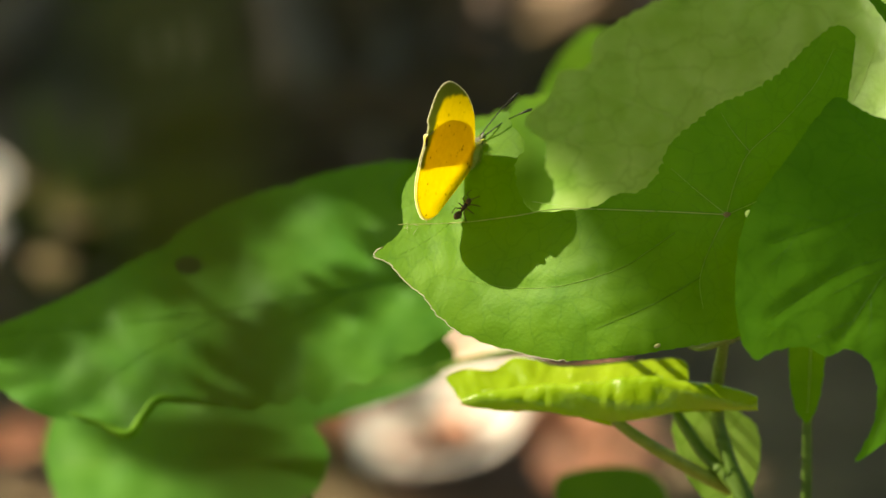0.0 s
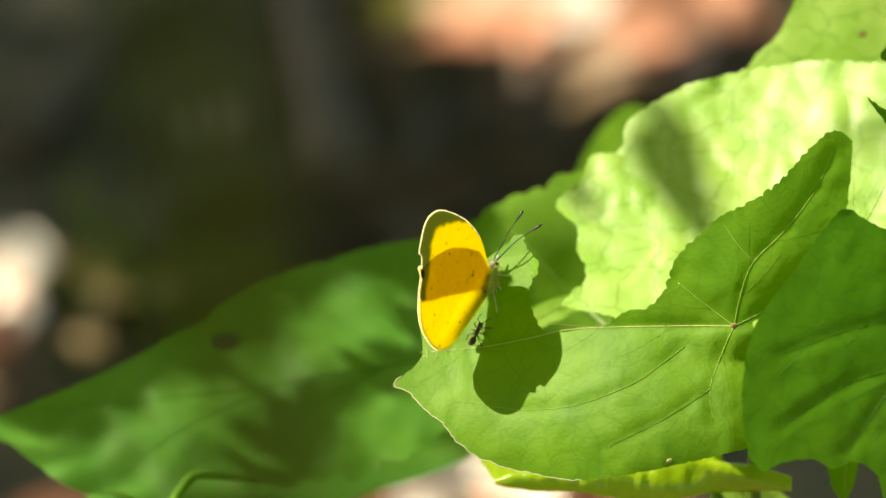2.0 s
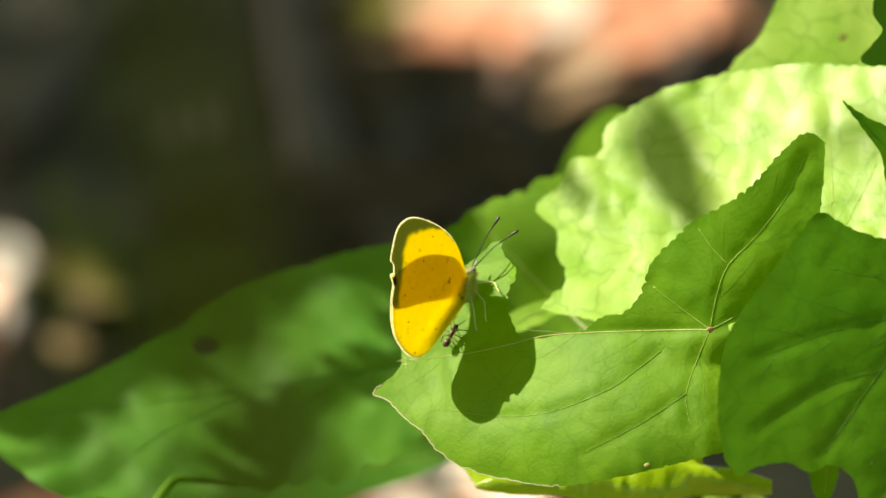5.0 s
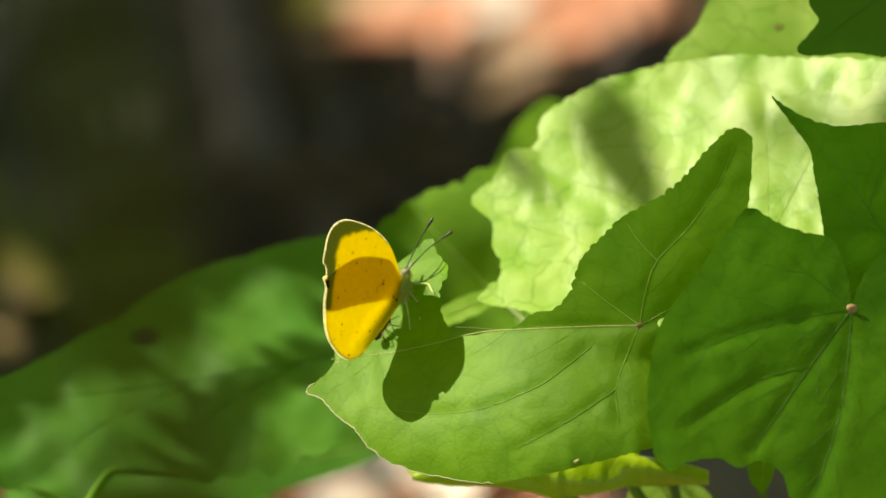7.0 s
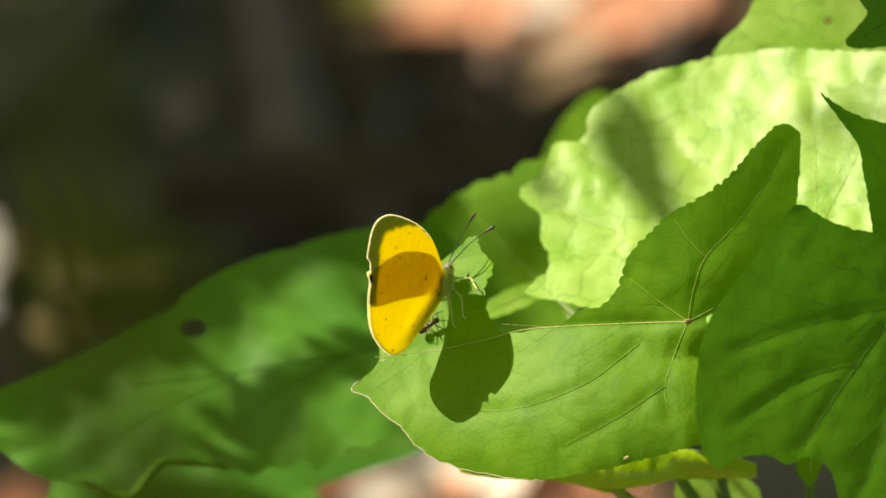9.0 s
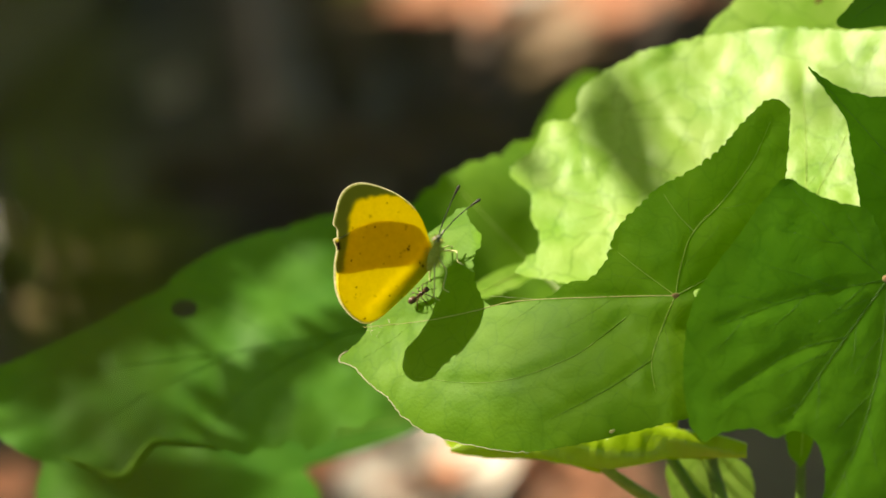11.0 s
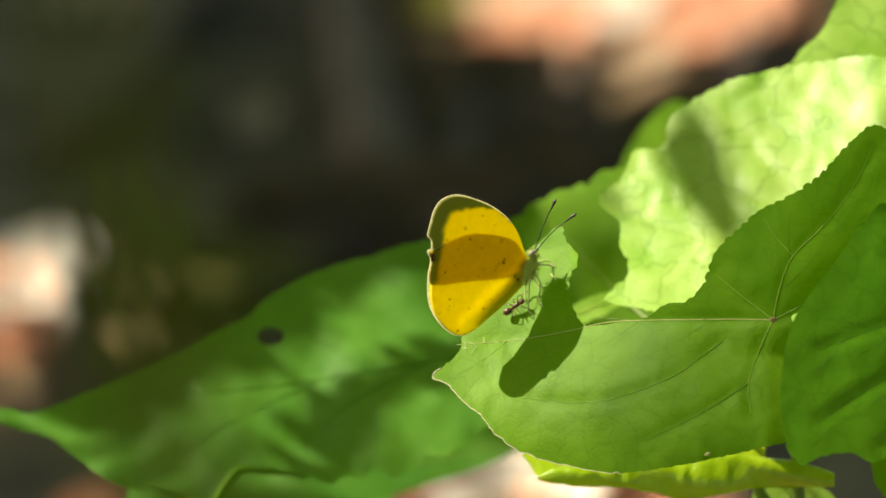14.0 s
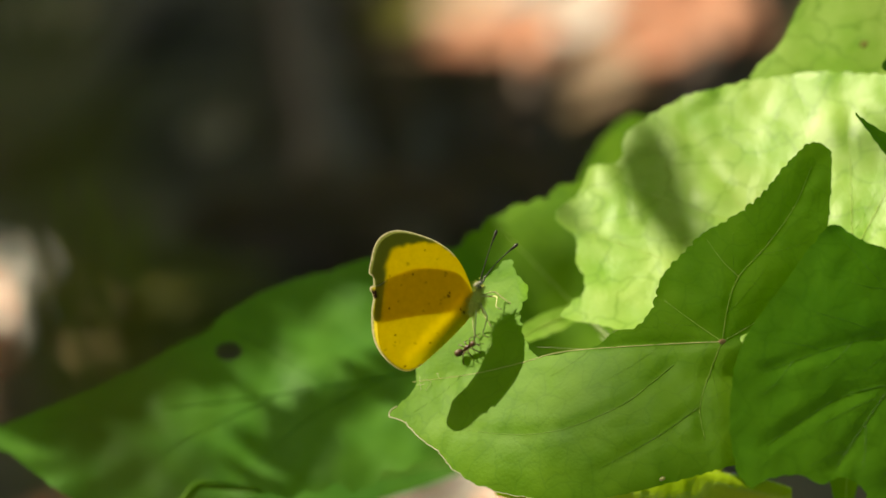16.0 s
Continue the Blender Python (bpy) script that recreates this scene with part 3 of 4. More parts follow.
# the rolled young leaf under the front leaf
def rolled_leaf():
    thing = new("rolled_leaf")
    au, av, az = -14, -26, 4
    thing.matrix_world = stage_pose(au, av, -50)
    tagged(thing, "glossy yellow-green young leaf rolled along its edge", "leaf", "leaves of the plant")

    def at(u, v, z):
        return Vector((u - au, v - av, z - az)) * MM

    def crinkle(u, v):
        return 0.7 * noise.noise(Vector((u * 0.22, v * 0.3, 3))) + 0.3 * noise.noise(Vector((u * 0.6, v * 0.6, 8)))
    back = [(-44.8, -24.3), (-43, -23.1), (-40.5, -22.5), (-36, -22.6), (-32.5, -20.4), (-28.5, -20.7), (-25, -21.8), (-19, -21.8), (-10, -20.8), (-1.5, -20.3), (0, -23), (-2, -27),
            (-20, -28.2), (-36, -28.4), (-41.5, -28.4), (-43.4, -26.2)]
    loop = curve_points([(u - au, v - av) for u, v in back], 0.7)
    part("blade", sheet(loop, 0.8, lambda u, v: -6 - 1.1 * (v + 5) + 1.2 * crinkle(u, v) + 0.03 * u), GREEN_YOUNG, thing)
    # the roll: a flattened spiral, thin at its outer end, swelling in the middle
    us = (-41.6, -39, -34, -26, -20, -14, -8, -2, 5, 12.8)
    tops = (-28.2, -26.8, -25.6, -25.0, -24.4, -23.9, -23.2, -23.6, -24.4, -26.6)
    lows = (-28.9, -29.6, -30.2, -30.4, -31.2, -32.8, -31.6, -30.0, -29.8, -29.5)
    bm, rings = bmesh.new(), []
    n, k = 110, 26
    for i in range(n + 1):
        u = us[0] + (us[-1] - us[0]) * i / n
        top, low = float(np.interp(u, us, tops)), float(np.interp(u, us, lows))
        mid, r = (top + low) / 2, (top - low) / 2
        ring = []
        for j in range(k):
            a = -1.0 + j / (k - 1) * 5.9
            rr = r * (1 - 0.10 * j / (k - 1) * (1 if a > 1.6 else 0.5))
            lump = 1 + 0.34 * crinkle(u * 1.3, a * 2.2) + 0.14 * math.sin(a * 3 + u * 0.35)
            ring.append(bm.verts.new(at(u, mid + math.sin(a) * rr * (1 + 0.4 * (lump - 1)), float(np.interp(u, (-30, -24, -8, 13), (1, 2, 4, 4.5))) + math.cos(a) * min(rr, 2.3) * 0.95 * lump)))
        rings.append(ring)
    for a, b in zip(rings, rings[1:]):
        for j in range(k - 1):
            bm.faces.new((a[j], a[j + 1], b[j + 1], b[j]))
    part("rolled_edge", smooth(bm), GREEN_YOUNG, thing, "glossy rolled margin of the leaf")
    part("midrib", tube([at(-38 + 0.8 * i, -26.6 + 0.3 * math.sin(i * 0.3), -4.5) for i in range(44)], (0.2 * MM, 0.12 * MM)), VEIN, thing)
    pts = curve_points([at(-14.4, -30.2, 3.5), at(-12.6, -32.0, 3.5), at(-6, -36.5, 2), at(2, -41, -5), at(8, -44, -10)], 2 * MM, closed=False)
    part("petiole", tube(pts, (1.0 * MM, 1.5 * MM), 8), STALK_PALE, thing, "thick pale green leaf stalk")
    return thing


young = rolled_leaf()


# the stems that carry it all, down to the soil
def stem(label, line, r0, r1):
    pts = curve_points([stage(*p) for p in line], 6 * MM, closed=False)
    foot = pts[-1].copy()
    pts += [Vector((foot.x + 0.01 * i, foot.y + 0.004 * i, foot.z - (foot.z + 0.02) * i / 5)) for i in range(1, 6)]
    ob = new("plant_stem")
    ob.matrix_world = Matrix.Translation(pts[-1])
    pts = [p - pts[-1] for p in pts]
    part("stalk", tube(pts, (r0 * MM, r1 * MM), 10), STALK, ob)
    for k in (0.3, 0.55, 0.8):
        p = pts[int(len(pts) * k)]
        part("node", blob([x * MM * (r0 + (r1 - r0) * k) for x in (1.12, 1.12, 1.0)], p, detail=2), STALK, ob)
    return tagged(ob, label, "stem", "stems of the plant")


stem("upright green plant stem in shade, rising from soil", [(7.2, -12.5, -24), (6.2, -19, -42), (5.4, -24, -58), (5.4, -30, -62), (8.2, -39, -60), (11.7, -46, -57)], 0.9, 1.8)
stem("thick green stem joining the leaf stalks, in shade", [(-3.2, -27, -66), (2.7, -36, -62), (8.7, -42, -59), (12.7, -50, -56)], 1.0, 2.0)
stem("pale green sunlit stem behind the leaves", [(22, -22, -60), (21.4, -32, -62), (21.4, -44, -64), (20.6, -54, -66)], 0.8, 1.4)

BUD = [(18.6, -13), (24.4, -13), (24, -24), (22.4, -29.5), (20.6, -30.5), (18.4, -25)]
leaf("small drooping yellow-green leaf behind, soft focus", BUD, (22, -14, -58), lambda u, v: -58 - 0.2 * (v + 24), [[(22, -14), (21.8, -22), (21.4, -29)]], GREEN, 1.2, seed=13)
SPRIG = [(-2, -30), (6, -28), (12, -31), (13, -38), (9, -48), (3, -44), (-1, -38)]
leaf("pale leaf hanging among the stems, out of focus", SPRIG, (6, -29, -70), lambda u, v: -70 - 0.2 * (v + 34), [[(6, -29), (7, -38), (8.4, -46)]], GREEN_SUNLIT, 1.5, seed=14)


# ---- the butterfly ----
SQ = 1 / math.cos(radians(24.7))       # its wings stood 25 degrees off the view when drawn
FORE = [(0, 0.2), (-1.2, 4.7), (-3.2, 8.2), (-6.2, 10.7), (-9.7, 12.2), (-13.2, 12.9), (-15.7, 12.0), (-17.0, 10.2), (-17.6, 7.9), (-18.0, 5.3), (-17.3, 4.4), (-17.15, 1.2), (-16.9, -3.4),
        (-9.7, -2.6), (-1.7, -1.6)]
HIND = [(-0.4, 1.7), (-2.7, 5.0), (-6.7, 6.0), (-10.7, 5.9), (-14.2, 4.5), (-16.2, 3.2), (-17.8, 2.6), (-17.2, 0.9), (-17.5, -1.8), (-17.3, -5.8), (-16.2, -8.8), (-14, -11.3),
        (-11.7, -12.5), (-9.7, -11.8), (-5.7, -8.3), (-2.7, -5.3), (-0.7, -2.8), (0, -0.8)]


BODY = [Vector((-1.0, -1.0)), Vector((-10.6, -10.6))]


def wing(name, pts, side, material, parent, bow):
    loop = curve_points([(x * SQ, y) for x, y in pts], 0.3)

    def z(x, y):
        a = to_line(Vector((x, y)), BODY)
        gap = 0.13 + 0.85 * math.exp(-(a / 1.5) ** 2) if name == "hindwing" else 0.05 + 0.5 * math.exp(-(math.hypot(x, y) / 2.2) ** 2)
        return side * (gap + 0.004 * math.hypot(x, y) * bow)
    bm = sheet(loop, 0.32, z, jitter=0.2)
    ob = part(name, bm, material, parent)
    at = ob.data.color_attributes.new("band", "FLOAT_COLOR", "POINT")
    rim = [p for p in loop if p.x < -3.2 * SQ and (p.y > 5 or (p.x < -12 * SQ and p.y > -2.6))] if name == "forewing" else [p for p in loop if p.x < -9 * SQ and p.y < 4]
    rim = rim + rim[-1:]
    flecks = [(-4.3, 1.0, 0.20), (-4.2, 1.5, 0.18), (-12.4, 3.0, 0.14), (-1.9, -1.9, 0.2), (-2.4, -1.4, 0.16), (-9, 3.8, 0.12), (-9.6, -5, 0.1), (-7.6, -7.4, 0.1),
              (-13.6, -6, 0.1), (-14.6, -1.2, 0.1), (-11.8, -11.6, 0.16), (-15.2, -8.6, 0.12), (-8.4, 9.4, 0.12), (-10.4, 4.9, 0.13)]
    if name == "hindwing":
        flecks += [(-17.2, 1.7, 0.6), (-17.0, 1.1, 0.45)]
    rnd = random.Random(4 if name == "hindwing" else 6)
    faint = [(rnd.uniform(-15.5, -4), rnd.uniform(-9, 8), rnd.uniform(0.14, 0.22)) for _ in range(16)]
    for i, v in enumerate(ob.data.vertices):
        p = Vector((v.co.x / MM, v.co.y / MM))
        d = min((p - q).length for q in rim)
        wide = 1.2 * ease(p.y, -1, 8) + 1.6 if name == "forewing" else 0.25
        if name == "forewing":
            wide += 0.7 * ease(-p.x, 6 * SQ, 14 * SQ) * ease(p.y, 3, 11) - 2.7 * ease(p.x, -15.5 * SQ, -5 * SQ)
            wide += 0.3 * noise.noise(Vector((p.x, p.y, 0)))
        wide = max(wide, 0.05)
        band = 1 - ease(d, wide * 0.75, wide * 1.15 + 0.15)
        fleck = max([1 - ease((p - Vector((x * SQ, y))).length, r * 0.6, r * 1.7) for x, y, r in flecks]) if side > 0 else 0
        fleck = max([fleck] + [0.4 * (1 - ease((p - Vector((x * SQ, y))).length, r * 0.5, r * 1.6)) for x, y, r in faint])
        rimline = 1 - ease(d, 0.06, 0.24)
        at.data[i].color = (band, fleck, rimline * 0.9 * (1 - fleck), 1)
    return ob


def butterfly():
    b = new("butterfly")
    tagged(b, "small yellow butterfly with closed translucent wings on the leaf", "butterfly")
    wing("forewing", FORE, 1, WING_FAR, b, 0.6)
    wing("hindwing", HIND, 1.0, WING, b, 1.0)
    wing("forewing", FORE, -1, WING_FAR, b, 0.6)
    wing("hindwing", HIND, -1.0, WING, b, 1.3)
    # body: abdomen between the wings, thorax, head
    ab = [Vector((-1.0 - 9.4 * s, -1.0 - 9.4 * s, 0)) * MM for s in np.linspace(0, 1, 9)]
    part("abdomen", tube(ab, [r * MM for r in (0.8, 0.8, 0.8, 0.78, 0.75, 0.7, 0.62, 0.5, 0.25)], 10), FUZZ, b, "slender pale yellow-grey abdomen")
    part("thorax", blob((2.5 * MM, 1.35 * MM, 1.2 * MM), (0.1 * MM, -0.5 * MM, 0), (0, 0, 58), 3, 0.3), FUZZ, b, "furry yellow-green thorax")
    rnd = random.Random(2)
    bm = bmesh.new()
    for k in range(900):
        d = Vector((rnd.gauss(0, 1), rnd.gauss(0, 1), rnd.gauss(0, 1))).normalized()
        on_head = k % 4 == 0
        m = pose(*(x * MM for x in ((1.0, 2.7, 0) if on_head else (0.1, -0.2, 0))), 0, 0, 55)
        size = Vector((0.8, 0.75, 0.85)) if on_head else Vector((2.5, 1.35, 1.2))
        p = m @ (Vector(d * size) * MM * 0.97)
        out = (m.to_3x3() @ d + Vector((-0.5, -0.7, 0))).normalized()
        side = out.orthogonal().normalized() * 0.05 * MM
        tip = bm.verts.new(p + out * rnd.uniform(0.6, 1.8) * MM)
        ring = [bm.verts.new(p + side), bm.verts.new(p + out.cross(side)), bm.verts.new(p - side)]
        for a, c in ((0, 1), (1, 2), (2, 0)):
            bm.faces.new((ring[a], ring[c], tip))
    tagged(part("fur", bm, FUZZ, b, "pale yellow-green hairs on the body"), kind="stuff")
    head = part("head", blob((0.85 * MM, 0.8 * MM, 0.9 * MM), (1.0 * MM, 2.7 * MM, 0), (0, 0, 40), 3, 0.3), GREY_FUZZ, b, "small grey furry head")
    for s in (1, -1):
        part("eye", blob((0.5 * MM, 0.55 * MM, 0.35 * MM), (1.0 * MM, 2.8 * MM, 0.65 * s * MM), detail=2), EYE_SKIN, head)
    part("palp", tube([Vector((1.4, 3.2, 0.1)) * MM, Vector((1.9, 3.8, 0.1)) * MM, Vector((2.3, 4.6, 0)) * MM], (0.3 * MM, 0.12 * MM)), GREY_FUZZ, head)
    for s, (ex, ey, ez) in ((1, (6.0, 10.3, 6.3)), (-1, (2.7, 12.6, 4.7))):
        line = curve_points([Vector((1.3, 3.3, 0.3 * s)) * MM, Vector((1.3 + (ex - 1.3) * 0.5, 3.3 + (ey - 3.3) * 0.56, ez * 0.46)) * MM, Vector((ex, ey, ez)) * MM], 0.8 * MM, closed=False)
        ant = part("antenna", tube(line, (0.11 * MM, 0.09 * MM)), FEELER, b, "thin grey-banded feeler")
        e = line[-1]
        d = (line[-1] - line[-3]).normalized()
        part("club", tube([e - d * 2.4 * MM, e - d * 1.2 * MM, e, e + d * 0.4 * MM], [x * MM for x in (0.10, 0.21, 0.30, 0.10)]), DARK_HORN, ant, "dark club at the tip")
    for name, hip, knee, foot in (
            ("foreleg", (1.2, 1.0, 0.5), (3.2, 0.9, 3.6), (2.2, -0.8, 6.4)), ("midleg", (0.9, 0.0, 0.5), (1.6, -2.6, 3.0), (0.2, -5.8, 5.0)),
            ("hindleg", (0.4, -0.9, 0.5), (-0.4, -4.4, 2.4), (-0.9, -7.4, 3.6)),
            ("foreleg", (1.2, 1.0, -0.5), (4.4, 1.6, -1.2), (6.6, -0.2, 0.4)), ("midleg", (0.9, 0.0, -0.5), (2.6, -2.4, -1.6), (3.6, -4.6, -0.6)),
            ("hindleg", (0.4, -0.9, -0.5), (0.6, -3.6, -1.8), (0.8, -6.2, -1.6))):
        hip, knee, foot = (Vector(p) * MM for p in (hip, knee, foot))
        line = curve_points([hip, hip.lerp(knee, 0.55), knee, knee.lerp(foot, 0.5), foot, foot + Vector((0.9, -0.5, 0.5)) * MM], 0.5 * MM, closed=False)
        part(name, tube(line, (0.17 * MM, 0.085 * MM)), PALE_HORN, b)
    return b


fly = butterfly()


# ---- the ant ----
BIG = 1.25 * MM


def ant():
    a = new("ant")
    tagged(a, "small shiny dark brown ant walking on the leaf", "ant")
    part("gaster", blob((0.75 * BIG, 0.55 * BIG, 0.5 * BIG), (-1.5 * BIG, 0, 0.7 * BIG), (0, 10, 0), 2), ANT_SKIN, a, "glossy rounded hind body")
    part("waist", blob((0.22 * BIG, 0.18 * BIG, 0.3 * BIG), (-0.65 * BIG, 0, 0.65 * BIG), detail=1), ANT_SKIN, a)
    part("thorax", blob((0.7 * BIG, 0.32 * BIG, 0.36 * BIG), (0.05 * BIG, 0, 0.75 * BIG), detail=2), ANT_SKIN, a)
    head = part("head", blob((0.5 * BIG, 0.45 * BIG, 0.36 * BIG), (1.05 * BIG, 0, 0.8 * BIG), detail=2), ANT_SKIN, a)
    for s in (1, -1):
        part("feeler", tube([Vector(p) * BIG for p in ((1.35, 0.2 * s, 0.9), (1.8, 0.75 * s, 1.2), (2.6, 0.9 * s, 0.7))], (0.07 * BIG, 0.05 * BIG)), ANT_SKIN, head)
        for x0, x1, x2 in ((0.4, 0.9, 1.5), (0.05, 0.0, 0.1), (-0.3, -0.9, -1.6)):
            part("leg", tube([Vector(p) * BIG for p in ((x0, 0.2 * s, 0.65), (x1, 0.95 * s, 1.05), (x2, 1.6 * s, 0.0))], (0.10 * BIG, 0.06 * BIG)), ANT_SKIN, a)
    return a


small_ant = ant()


# ---- the forest floor behind: dry leaves, twigs, low weeds ----
def dry_leaf(material, label, size, at, turn, curl, seed):
    n, m = 14, 8
    bm, rows = bmesh.new(), []
    for i in range(n + 1):
        s = i / n
        w = (math.sin(math.pi * min(1, s * 1.02)) ** 0.7 * (0.34 - 0.08 * s)) + 0.004
        row = []
        for j in range(m + 1):
            c = (j / m - 0.5) * 2
            x, y = (s - 0.5), c * w
            z = 0.10 + curl * (y * y * 2.2 + (s - 0.5) ** 2 * 0.9) + 0.06 * noise.noise(Vector((x * 5, y * 5, seed))) + 0.015 * abs(c)
            row.append(bm.verts.new(Vector((x, y, z)) * size))
        rows.append(row)
    for a, b in zip(rows, rows[1:]):
        for j in range(m):
            bm.faces.new((a[j], a[j + 1], b[j + 1], b[j]))
    ob = new("dry_leaf")
    ob.matrix_world = pose(at.x, at.y, size * 0.10, turn[0], 0, 0) @ pose(0, 0, 0, 0, 0, turn[2])
    part("blade", smooth(bm), material, ob)
    rib = [Vector((s - 0.5, 0, 0.11 + curl * (s - 0.5) ** 2 * 0.9 + 0.06 * noise.noise(Vector(((s - 0.5) * 5, 0, seed))))) * size for s in np.linspace(0, 1.12, 14)]
    part("midrib", tube(rib, (0.008 * size, 0.004 * size)), BARK, ob)
    return tagged(ob, label, "dry leaf", "dry leaves on the soil")


LITTER = [  # u, v, material, size, yaw, curl
    (-29, 55, DRY_PALE, 0.06, 75, 0.2), (-33, 50, DRY_PALE, 0.05, 20, 0.2), (-25, 60, DRY_PALE, 0.06, 130, 0.2), (-12, 56, DRY_RED, 0.055, 10, 0.2), (-8, 49, DRY_RED, 0.05, 70, 0.2), (-15, 47, DRY_RED, 0.04, 20, 0.2), (-3, 52, DRY_RED, 0.045, 120, 0.2), (-40, 45, DRY_RED, 0.035, 10, 0.2), (-47, 43, DRY_RED, 0.035, 70, 0.2), (-57, 54, MOSS, 0.05, 60, 0.3), (-5, 60, DRY_RED, 0.055, 60, 0.2),
    (-42, 46, DRY_RED, 0.05, 40, 0.2), (-46, 51, DRY, 0.05, 100, 0.2), (-38, 56, DRY, 0.055, 150, 0.2), (-59, 57, MOSS, 0.05, 30, 0.4), (-22, 43, DRY, 0.03, 80, 0.3),
    (-18, 51, DRY_RED, 0.05, 0, 0.2), (-28, 66, DRY_PALE, 0.06, 10, 0.2), (-14, 66, DRY_RED, 0.06, 40, 0.2), (-44, 62, DRY_RED, 0.06, 110, 0.2), (-34, 73, DRY, 0.06, 80, 0.2), (-10, 74, DRY, 0.06, 20, 0.2),
    (-129, 1, DRY_PALE, 0.05, 80, 0.5), (-131, -8, DRY_PALE, 0.05, 100, 0.5), (-134, -14, DRY_RED, 0.045, 60, 0.8), (-135, -4, DRY_RED, 0.045, 120, 0.8),
    (-92, 32, DRY, 0.022, 60, 0.3), (-120, 52, DRY, 0.035, 60, 0.3), (-24, 42, DRY, 0.03, 70, 0.3), (-50, 35, DRY_DARK, 0.06, 50, 0.3), (-62, 26, DRY_PALE, 0.012, 0, 0.3), (-66, 30, DRY_DARK, 0.06, 70, 0.3), (-63, 12, DRY_DARK, 0.07, 10, 0.3), (-40, 20, DRY_DARK, 0.05, 130, 0.3), (-20, 26, DRY_DARK, 0.06, 60, 0.3), (-84, 12, DRY_DARK, 0.05, 20, 0.3),
    (-115, -42, DRY_RED, 0.04, 30, 0.6), (-50, -34, DRY_PALE, 0.08, 15, 0.7), (-40, -38, DRY, 0.07, 100, 0.6),
    (-56, -42, DRY_RED, 0.06, 150, 0.6), (-26, -40, DRY_RED, 0.06, 45, 0.6), (-14, -48, DRY_RED, 0.06, 80, 0.6), (-66, -38, DRY, 0.05, 10, 0.6), (-44, -46, DRY_PALE, 0.07, 60, 0.6)]
WORDS = {DRY_DARK: "dark brown rotting leaf lying flat on shaded soil", DRY: "curled tan dry leaf lying on dark soil", DRY_RED: "reddish brown dry leaf lying on dark soil", DRY_PALE: "bleached pale dry leaf lying on dark soil", MOSS: "fallen olive-green leaf lying on dark soil"}
for i, (u, v, mat, size, yaw, curl) in enumerate(LITTER):
    dry_leaf(mat, WORDS[mat], size, on_ground(u, v), (16 if curl < 0.35 else 4, 0, yaw), curl, i)


def weed(at, seed, tall):
    """A clump of arching low blades."""
    rnd = random.Random(seed)
    ob = new("weed")
    ob.matrix_world = Matrix.Translation((at.x, at.y, 0))
    for k in range(12):
        a, h, out = rnd.uniform(0, math.tau), tall * rnd.uniform(0.6, 1.1), rnd.uniform(0.015, 0.05)
        side = Vector((-math.sin(a), math.cos(a), 0))
        bm, prev = bmesh.new(), None
        for i in range(9):
            t = i / 8
            p = Vector((math.cos(a) * out * t * t * 1.3, math.sin(a) * out * t * t * 1.3, h * (t - 0.35 * t * t) - 0.008))
            w = 0.006 * math.sin(math.pi * (0.12 + 0.86 * t)) + 0.0005
            pair = [bm.verts.new(p + side * w), bm.verts.new(p + Vector((0, 0, -w * 0.35))), bm.verts.new(p - side * w)]
            if prev:
                bm.faces.new((prev[0], prev[1], pair[1], pair[0]))
                bm.faces.new((prev[1], prev[2], pair[2], pair[1]))
            prev = pair
        part("blade", smooth(bm), MOSS, ob)
    return tagged(ob, "clump of low dark olive-green blades in shade", "weed", "weeds on the soil")


rnd_weed = random.Random(11)
for i in range(7):
    weed(on_ground(rnd_weed.uniform(-113, -102), rnd_weed.uniform(-6, 10)), i, rnd_weed.uniform(0.015, 0.028))


def tall_blade():
    """A grass blade that stands up from the soil close to the lens, far out of focus."""
    def u_at(v):
        return -85 - 0.2 * v - 0.00004 * (v + 200) ** 2 + 1.6
    foot = -1577
    ob = new("grass_blade")
    ob.matrix_world = stage_pose(u_at(foot), foot, 880)
    rest = ob.matrix_world.inverted()
    side = (RIGHT - AHEAD * 0.22).normalized()
    bm, prev, spine = bmesh.new(), None, []
    for i in range(61):
        v = foot + (150 - foot) * i / 60
        p = stage(u_at(v), v, 880)
        w = 5.0 * MM * min(1, 0.45 + 0.02 * i, (61 - i) / 9)
        mid = p + AHEAD * 0.9 * MM
        spine.append(rest @ (mid - AHEAD * 0.1 * MM))
        row = [bm.verts.new(rest @ q) for q in (p - side * w, mid, p + side * w)]
        if prev:
            bm.faces.new((prev[0], prev[1], row[1], row[0]))
            bm.faces.new((prev[1], prev[2], row[2], row[1]))
        prev = row
    part("blade", smooth(bm), BLADE, ob)
    part("midrib", tube(spine, (0.5 * MM, 0.2 * MM), 6), BLADE, ob)
    return tagged(ob, "tall dark olive grass blade close by, fully blurred", "grass")


near_blade = tall_blade()


def twig(a, b, r, seed, material=BARK):
    pts = [a.lerp(b, i / 8) + Vector((0.004 * noise.noise(Vector((i, seed, 0))), 0.004 * noise.noise(Vector((i, 3, seed))), 0)) for i in range(9)]
    ob = new("fallen_twig")
    ob.matrix_world = Matrix.Translation((a.x, a.y, r))
    part("wood", tube([p - a for p in pts], (r, r * 0.6), 7), material, ob)
    e = pts[5] - a
    part("side_shoot", tube([e, e + Vector((0.012, 0.014, 0.006)), e + Vector((0.03, 0.02, 0.012))], (r * 0.5, r * 0.25), 6), BARK, ob)
    return tagged(ob, "bare grey-brown twig lying on dark soil", "twig", "twigs on the soil")


